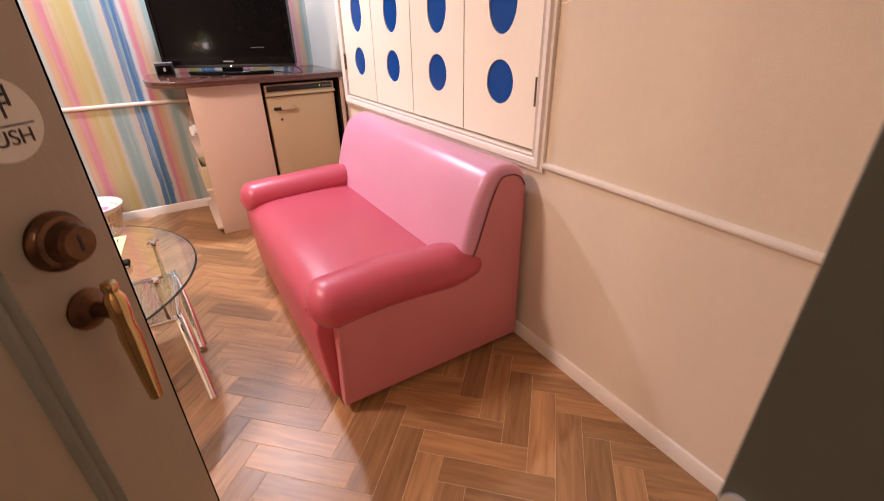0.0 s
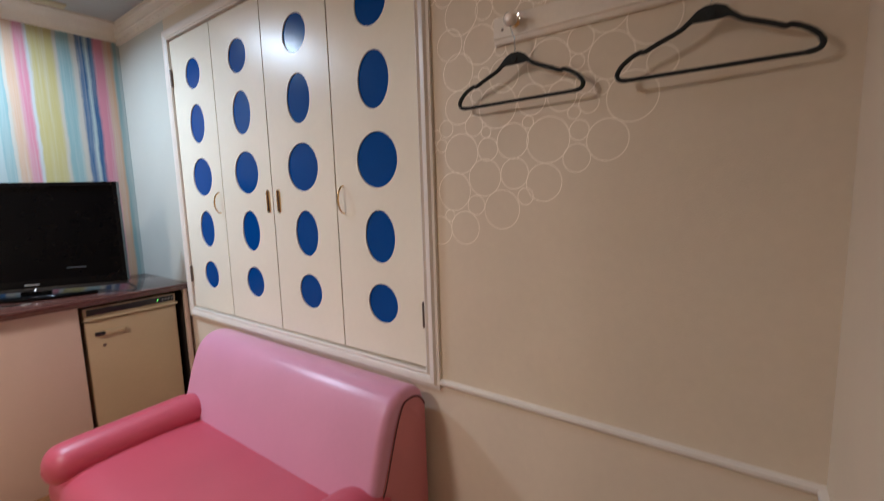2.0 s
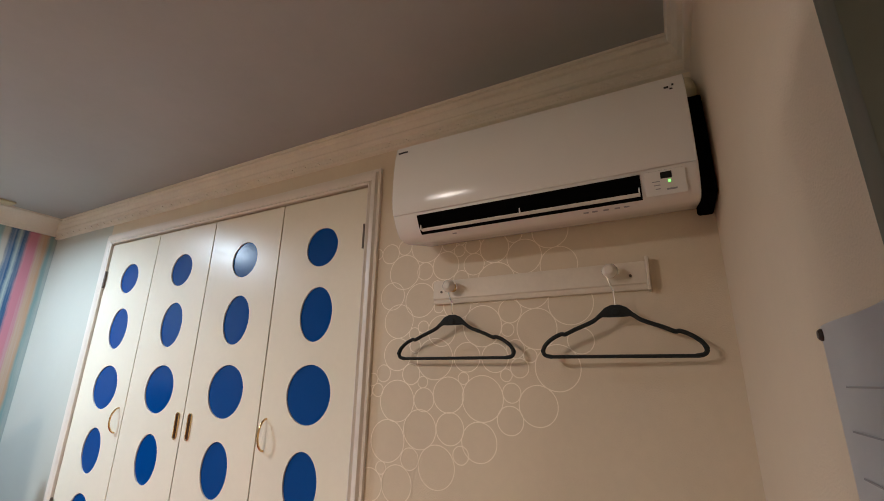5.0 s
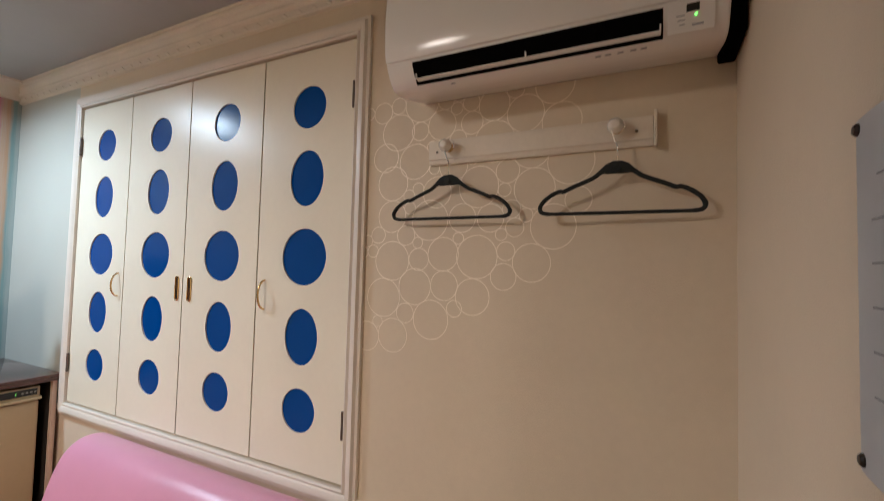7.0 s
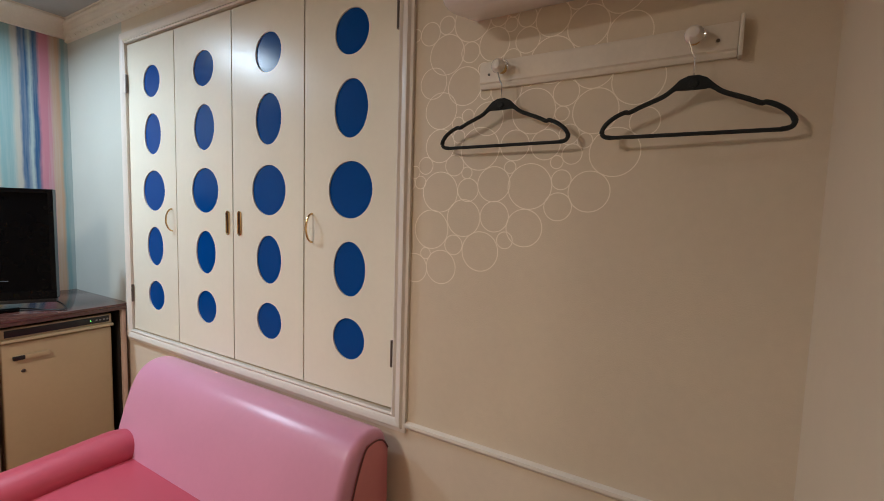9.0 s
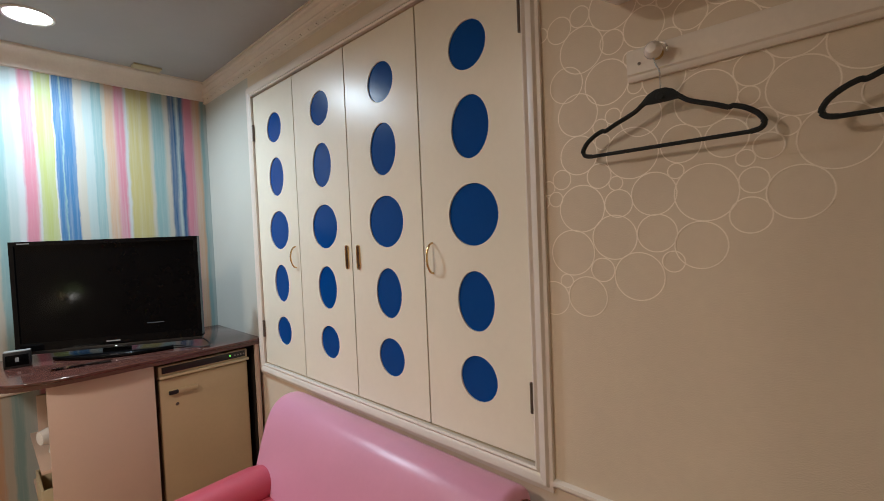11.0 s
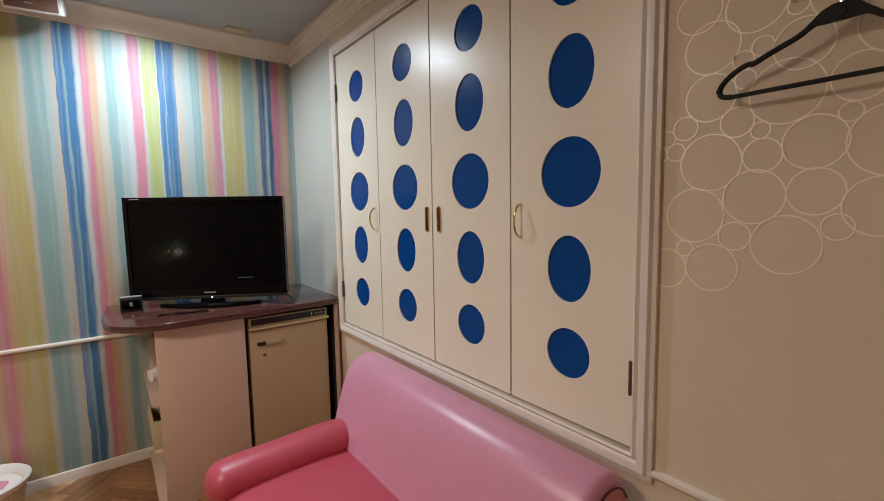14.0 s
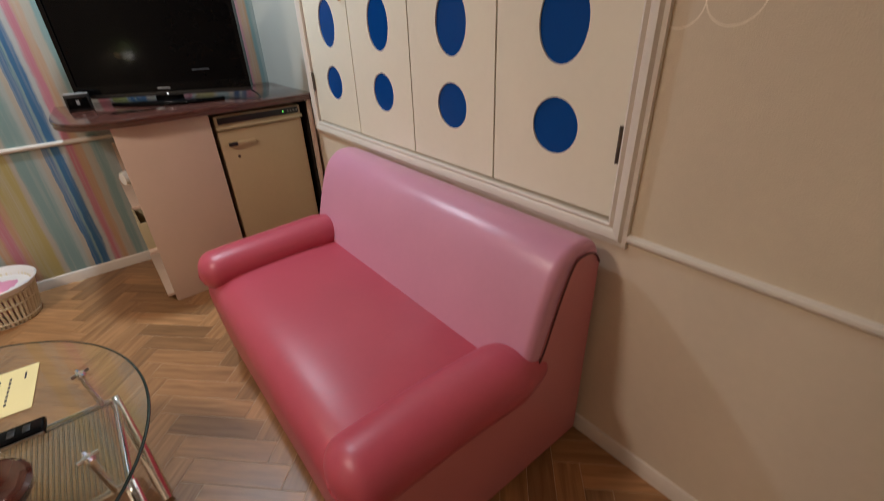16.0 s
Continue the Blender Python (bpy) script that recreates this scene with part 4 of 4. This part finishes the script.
clockthing = thing("desk_clock", pose(-0.985, 3.27, 0.930, 0, 0, -8), "small black desk clock with a grey top", "clock")
part("case", box(-0.048, 0.048, -0.02, 0.02, 0.001, 0.075, 0.004), M_BLACK, clockthing)
part("top_plate", box(-0.046, 0.046, -0.019, 0.019, 0.0755, 0.079, 0.001), M_GREY, clockthing)
part("dial", box(-0.04, 0.04, -0.0215, -0.0195, 0.012, 0.062, 0.001), M_SCREEN, clockthing)
part("pointer", box(-0.006, 0.006, -0.023, -0.0215, 0.030, 0.050), M_GREY, clockthing)
leaflet = thing("plastic_leaflet", pose(-0.78, 3.02, 0.9305, 0, 0, -14), "clear plastic wrapper lying on the counter", "wrapper")
bm = bmesh.new()
rr = random.Random(4)
g = [[bm.verts.new((-0.11 + 0.022 * i, -0.03 + 0.015 * j, 0.001 + 0.007 * rr.random())) for j in range(5)] for i in range(11)]
for i in range(10):
    for j in range(4):
        bm.faces.new((g[i][j], g[i + 1][j], g[i + 1][j + 1], g[i][j + 1]))
bmesh.ops.solidify(bm, geom=bm.faces[:], thickness=0.0004)
part("film", bm, M_GLASS, leaflet, smooth=0)

# ---- ceiling fittings ----
def downlight(m, name, label, material, r):
    d = thing(name, m, label, "ceiling light")
    part("trim_ring", lathe([(r * 0.98, -0.001), (r * 1.0, -0.006), (r * 1.12, -0.007), (r * 1.16, -0.001)], 40), M_WHITE, d)
    part("diffuser", lathe([(0.0, -0.004), (r * 0.6, -0.004), (r * 0.975, -0.002)], 40), material, d, "glowing round diffuser")
    return d


downlight((-0.88, 3.04, CEIL), "downlight", "round cool white downlight in the grey ceiling", M_LAMP, 0.082)
room_light = thing("ceiling_lamp", (LAMP_X, LAMP_Y, CEIL), "round warm ceiling lamp", "ceiling light")
part("base_plate", lathe([(0.20, -0.001), (0.21, -0.02), (0.18, -0.03)], 40), M_WHITE, room_light)
part("shade", lathe([(0.18, -0.03), (0.17, -0.05), (0.10, -0.066), (0.0, -0.070)], 40), M_WARM, room_light, "warm glowing shade")
hall_light = thing("ceiling_lamp_corridor", (-2.2, -0.8, CEIL), "round warm corridor ceiling lamp", "ceiling light")
part("base_plate", lathe([(0.15, -0.001), (0.16, -0.02), (0.13, -0.03)], 32), M_WHITE, hall_light)
part("shade", lathe([(0.13, -0.03), (0.12, -0.055), (0.06, -0.075), (0.0, -0.080)], 32), M_WARM, hall_light, "warm glowing shade")
bedside = thing("wall_lamp", (WEST, 1.55, 1.02), "small wall lamp with a glowing green glass shade", "wall lamp")
part("wall_plate", lathe([(0.0, 0.0), (0.05, 0.0), (0.05, 0.010), (0.0, 0.014)], 24, "x", (0.001, 0, 0)), M_BRASS, bedside)
part("arm", tube(smooth_line([(0.012, 0, 0), (0.07, 0, 0.02), (0.12, 0, 0.10), (0.12, 0, 0.13)], 5), 0.007, 10), M_BRASS, bedside, "curved brass arm")
part("shade", lathe([(0.020, 0.12), (0.05, 0.10), (0.095, 0.02), (0.092, 0.02), (0.046, 0.097), (0.018, 0.117)], 28, "z", (0.12, 0, 0)), M_SHADE, bedside, "glowing green glass shade")
part("bulb", lathe([(0.0, -0.04), (0.020, -0.034), (0.030, -0.010), (0.022, 0.03), (0.012, 0.06), (0.0, 0.062)], 20, "z", (0.12, 0, 0)), M_BULB, bedside, "bright round bulb")
plate = thing("ceiling_plate", pose(-0.36, 3.37, CEIL, 0, 0, 0), "yellowed blank plate on the ceiling", "plate")
part("plate", box(-0.07, 0.07, -0.035, 0.035, -0.012, -0.001, 0.003), M_STAIN, plate)
speaker = thing("wall_speaker", pose(-1.23, 3.36, 2.458, 18, 0, -8), "white wall speaker with a brown cloth front", "speaker")
part("housing", box(-0.13, 0.085, -0.060, 0.020, -0.062, 0.052, 0.006, 3), M_WHITE, speaker)
part("grille", box(-0.122, 0.070, -0.064, -0.058, -0.052, 0.044, 0.003), M_SPEAKER, speaker, "brown cloth grille")
part("badge", box(-0.05, -0.02, -0.066, -0.064, -0.030, -0.022), M_GREY, speaker)
part("bracket", box(-0.03, 0.01, 0.018, 0.175, -0.050, 0.0, 0.003), M_GREY, speaker)

# ---- laundry basket ----
bask = thing("laundry_basket", (-1.61, 3.31, 0), "round cream plastic basket with a white rim holding pink cloth", "basket")
part("bottom", lathe([(0.0, 0.004), (0.118, 0.004), (0.122, 0.0), (0.0, 0.0)], 32), M_BASKET, bask)
for k in range(44):
    a = 2 * math.pi * k / 44
    pa, pb = (0.120, 0.002), (0.152, 0.180)
    part("slat", tube([(pa[0] * math.cos(a), pa[0] * math.sin(a), pa[1]), (0.137 * math.cos(a), 0.137 * math.sin(a), 0.09), (pb[0] * math.cos(a), pb[0] * math.sin(a), pb[1])], [0.0066, 0.0082, 0.0096], 6, flat=0.6), M_BASKET, bask)
for z, r in ((0.025, 0.126), (0.11, 0.142), (0.160, 0.150)):
    part("hoop", tube([(r * math.cos(2 * math.pi * k / 40), r * math.sin(2 * math.pi * k / 40), z) for k in range(40)], 0.006, 8, closed=True), M_BASKET, bask)
part("rim", lathe([(0.144, 0.168), (0.154, 0.166), (0.170, 0.190), (0.178, 0.202), (0.172, 0.208), (0.160, 0.200), (0.147, 0.182), (0.144, 0.168)], 44), M_RIM, bask, "wide white rim")
cloth = thing("pink_cloth", (-1.61, 3.31, 0.012), "crumpled pink cloth inside the basket", "cloth")
bm = bmesh.new()
bmesh.ops.create_icosphere(bm, subdivisions=4, radius=1.0)
for v in bm.verts:
    q = 1 + 0.13 * noise.noise(v.co * 3.2) + 0.07 * noise.noise(v.co * 7)
    v.co = Vector((v.co.x * 0.122 * q, v.co.y * 0.122 * q, 0.098 + v.co.z * 0.078 * q))
part("bundle", bm, M_PINKCLOTH, cloth, smooth=80)

# ---- glass table ----
table = thing("glass_table", (-1.58, 1.70, 0), "oval glass coffee table with chrome frame and ribbed lower shelf", "table")
GT = 0.45
ov = [(0.487 * math.cos(2 * math.pi * k / 96), -0.03 + 0.52 * math.sin(2 * math.pi * k / 96)) for k in range(96)]
part("glass_top", extrude_profile(ov, "z", GT - 0.008, GT), M_GLASS, table, "clear oval glass top", smooth=0)
part("glass_edge", tube([(p[0] * 1.002, p[1] * 1.002, GT - 0.004) for p in ov], 0.0034, 8, closed=True), M_GLASSEDGE, table, "dark polished glass edge")
part("lower_shelf", box(-0.36, 0.362, -0.098, 0.238, 0.240, 0.246), M_RIBBED, table, "ribbed glass shelf", smooth=0)
for k in range(60):
    part("shelf_rib", tube([(-0.354 + 0.012 * k, -0.098, 0.247), (-0.354 + 0.012 * k, 0.238, 0.247)], 0.0028, 6), M_RIBBED, table)
for sy in (-0.110, 0.252):
    part("cross_bar", tube([(-0.375, sy, 0.245), (0.375, sy, 0.245)], 0.011, 12), M_CHROME, table, "chrome bar")
for sx in (-0.378, 0.378):
    part("side_bar", tube([(sx, -0.11, 0.245), (sx, 0.252, 0.245)], 0.010, 12), M_CHROME, table, "chrome bar")
    part("leg", tube(smooth_line([(sx, 0.252, 0.247), (sx * 1.02, 0.19, 0.222), (sx * 1.06, 0.09, 0.13), (sx * 1.09, 0.0, 0.014)], 6), 0.017, 14), M_CHROME, table, "curved chrome leg")
    part("leg", tube(smooth_line([(sx, -0.11, 0.247), (sx * 1.02, -0.17, 0.222), (sx * 1.06, -0.26, 0.13), (sx * 1.09, -0.33, 0.014)], 6), 0.017, 14), M_CHROME, table, "curved chrome leg")
for sx in (-0.356, 0.356):
    for sy, sb in ((-0.193, -0.111), (0.140, 0.252)):
        part("post", tube([(sx, sy, GT - 0.009), (sx * 0.97, sb, 0.250)], 0.009, 12), M_CHROME, table, "chrome post")
        st = part("stud", lathe([(0.0, 0.012), (0.010, 0.011), (0.013, 0.002), (0.013, 0.0)], 16, "z", (sx, sy, GT + 0.0005)), M_CHROME, table, "faceted chrome stud")
        for a in (0, 90):
            d = Vector((math.cos(radians(a + 20)), math.sin(radians(a + 20)), 0)) * 0.021
            part("stud_arm", tube([Vector((sx, sy, GT + 0.007)) - d, Vector((sx, sy, GT + 0.007)) + d], 0.0055, 6), M_CHROME, st)

card = thing("note_card", pose(-1.41, 1.893, GT + 0.001, 0, 0, -4), "pale yellow printed card on the glass table", "card")
part("card", box(-0.09, 0.09, -0.10, 0.10, 0.0, 0.0012), M_NOTE, card)
for x, w, dashes in ((0.030, 0.005, 7), (0.008, 0.004, 5), (-0.014, 0.004, 6), (-0.038, 0.006, 4)):
    for k in range(dashes):
        y = 0.062 - 0.018 * k
        part("print_dash", box(x, x + w, y - 0.012, y, 0.0012, 0.0016), M_INK, card)
part("print_dash", box(0.062, 0.066, 0.040, 0.072, 0.0012, 0.0016), M_INK, card)
phone = thing("remote_control", pose(-1.395, 1.688, GT + 0.001, 0, 0, -3), "black remote control with silver edges on the table", "remote control")
part("body", box(-0.10, 0.10, -0.026, 0.026, 0, 0.018, 0.006, 3), M_BEZEL, phone)
part("edge_strip", box(-0.09, 0.098, -0.029, -0.025, 0.005, 0.012, 0.0015), M_CHROME, phone, "silver edge strip")
for k in range(6):
    part("button", box(-0.08 + 0.028 * k, -0.066 + 0.028 * k, -0.012, 0.012, 0.0178, 0.020, 0.001), M_BLACK, phone)
ash = thing("ashtray", pose(-1.402, 1.505, GT + 0.001), "brown glazed ceramic ashtray on the glass table", "ashtray")
part("bowl", lathe([(0.0, 0.0), (0.065, 0.0), (0.09, 0.016), (0.096, 0.036), (0.088, 0.042), (0.078, 0.034), (0.06, 0.016), (0.0, 0.012)], 36), M_ASHTRAY, ash, smooth=60)

# ---- entrance door, swung open into the room ----
door = thing("door_1", pose(DOOR_X0 + 0.004, 0.012, 0, 0, 0, 48.5), "beige panelled entrance door standing open with bronze lock", "door", kind="structure")
W = 0.80
part("leaf", box(0, W - 0.003, -0.018, 0.018, 0.008, DOOR_H - 0.004, 0.002), M_DOOR, door)
part("edge_black", box(W - 0.0028, W, -0.0165, 0.0165, 0.010, DOOR_H - 0.006), M_FLATBLACK, door, "black strip along the closing edge")
for x in (0.125, W - 0.155):
    part("bead", extrude_profile([(x, -0.018), (x + 0.006, -0.026), (x + 0.014, -0.022), (x + 0.022, -0.028), (x + 0.030, -0.018)], "z", 0.15, 1.92), M_DOORBEAD, door, "grey-green panel bead")
for z in (0.15, 1.895):
    part("bead", extrude_profile([(-0.018, z), (-0.026, z + 0.006), (-0.022, z + 0.014), (-0.028, z + 0.022), (-0.018, z + 0.030)], "x", 0.156, W - 0.156), M_DOORBEAD, door, "grey-green panel bead")
sx = W - 0.066
part("push_sticker", lathe([(0.0, -0.0196), (0.040, -0.0194), (0.041, -0.0181)], 40, "y", (sx, 0, 1.115)), M_WHITE, door, "round white push sticker")
lettering("sticker_text", "\u62bc", 0.036, pose(sx, -0.0200, 1.130, 90, 0, 0), M_INK, door)
lettering("sticker_text", "PUSH", 0.021, pose(sx, -0.0200, 1.097, 90, 0, 0), M_INK, door)
part("sticker_line", box(sx - 0.030, sx + 0.030, -0.0202, -0.0196, 1.1085, 1.1098), M_INK, door)
lock = part("deadbolt", lathe([(0.034, -0.018), (0.034, -0.022), (0.030, -0.026), (0.029, -0.030), (0.024, -0.032), (0.022, -0.046), (0.018, -0.050), (0.0, -0.050)], 32, "y", (sx, 0, 0.985)), M_BRONZE, door, "aged bronze deadbolt")
part("keyhole", box(sx - 0.0015, sx + 0.0015, -0.0508, -0.0498, 0.976, 0.994), M_INK, lock)
rose = part("handle_rose", lathe([(0.026, -0.018), (0.026, -0.021), (0.020, -0.026), (0.010, -0.030), (0.009, -0.055), (0.0, -0.056)], 28, "y", (sx, 0, 0.895)), M_BRONZE, door, "aged bronze handle rose")
part("grip", lathe([(0.0, 0.936), (0.008, 0.935), (0.009, 0.928), (0.007, 0.924), (0.0115, 0.915), (0.012, 0.895), (0.010, 0.880), (0.012, 0.860), (0.008, 0.76), (0.0, 0.758)], 20, "z", (sx, -0.062, 0)), M_BRASS, rose, "worn brass pull grip")

# ---- parquet ----
PW, PL = 0.0845, 0.338


def plank_mesh(name, sx, sy):
    bm = box(0.0008, sx - 0.0008, 0.0008, sy - 0.0008, -0.006, 0.0)
    for e in [e for e in bm.edges if all(abs(v.co.z) < 1e-6 for v in e.verts)]:
        e.select = True
    bmesh.ops.bevel(bm, geom=[e for e in bm.edges if e.select], offset=0.0006, segments=1, affect="EDGES")
    uv = bm.loops.layers.uv.new("UVMap")
    for f in bm.faces:
        for lo in f.loops:
            lo[uv].uv = (lo.vert.co.x, lo.vert.co.y) if sx > sy else (lo.vert.co.y, lo.vert.co.x)
    me = mesh_of(name, bm, M_PLANK, 0)
    return me


plank_h, plank_v = plank_mesh("plank", PL, PW), plank_mesh("plank", PW, PL)
turn = Matrix.Rotation(radians(45), 4, "Z")
origin = Matrix.Translation((0.124, 0.2535, 0))
rest_v, rest_f, rest_uv = [], [], []
count = 0
for i in range(-70, 71):
    for j in range(-22, 23):
        for kind, (a, b) in (("h", (i + 4 * j, i - 4 * j)), ("v", (i + 4 * j, i - 4 * j + 1))):
            me = plank_h if kind == "h" else plank_v
            sx, sy = (PL, PW) if kind == "h" else (PW, PL)
            m = origin @ turn @ Matrix.Translation((a * PW, b * PW, 0))
            c = m @ Vector((sx / 2, sy / 2, 0))
            if not (WEST + 0.05 < c.x < 0.05 and -0.06 < c.y < FAR + 0.05):
                continue
            near = -1.32 < c.x and 0.25 < c.y and not (c.x > -0.62 and 1.2 < c.y < 2.2) and not (c.x > -0.5 and c.y > 2.98)
            if near and count < 300:
                ob = new("plank", me)
                ob.parent = floor
                ob.matrix_basis = m
                count += 1
            else:
                k = len(rest_v)
                e = 0.0007
                for z, q in ((0.0, e), (-0.006, e)):
                    for x, y in ((q, q), (sx - q, q), (sx - q, sy - q), (q, sy - q)):
                        rest_v.append(m @ Vector((x, y, z)))
                rest_f += [(k, k + 1, k + 2, k + 3), (k, k + 4, k + 5, k + 1), (k + 1, k + 5, k + 6, k + 2), (k + 2, k + 6, k + 7, k + 3), (k + 3, k + 7, k + 4, k)]
                q = [(0, 0), (sx, 0), (sx, sy), (0, sy)]
                q = q if sx > sy else [(y, x) for x, y in q]
                rest_uv += q + q * 4
me = bpy.data.meshes.new("plank_field")
me.from_pydata(rest_v, [], rest_f)
lay = me.uv_layers.new(name="UVMap")
for k, q in enumerate(rest_uv):
    lay.data[k].uv = q
me.materials.append(M_PLANKS)
field = new("plank_field", me)
field.parent = floor
tagged(field, kind="stuff")
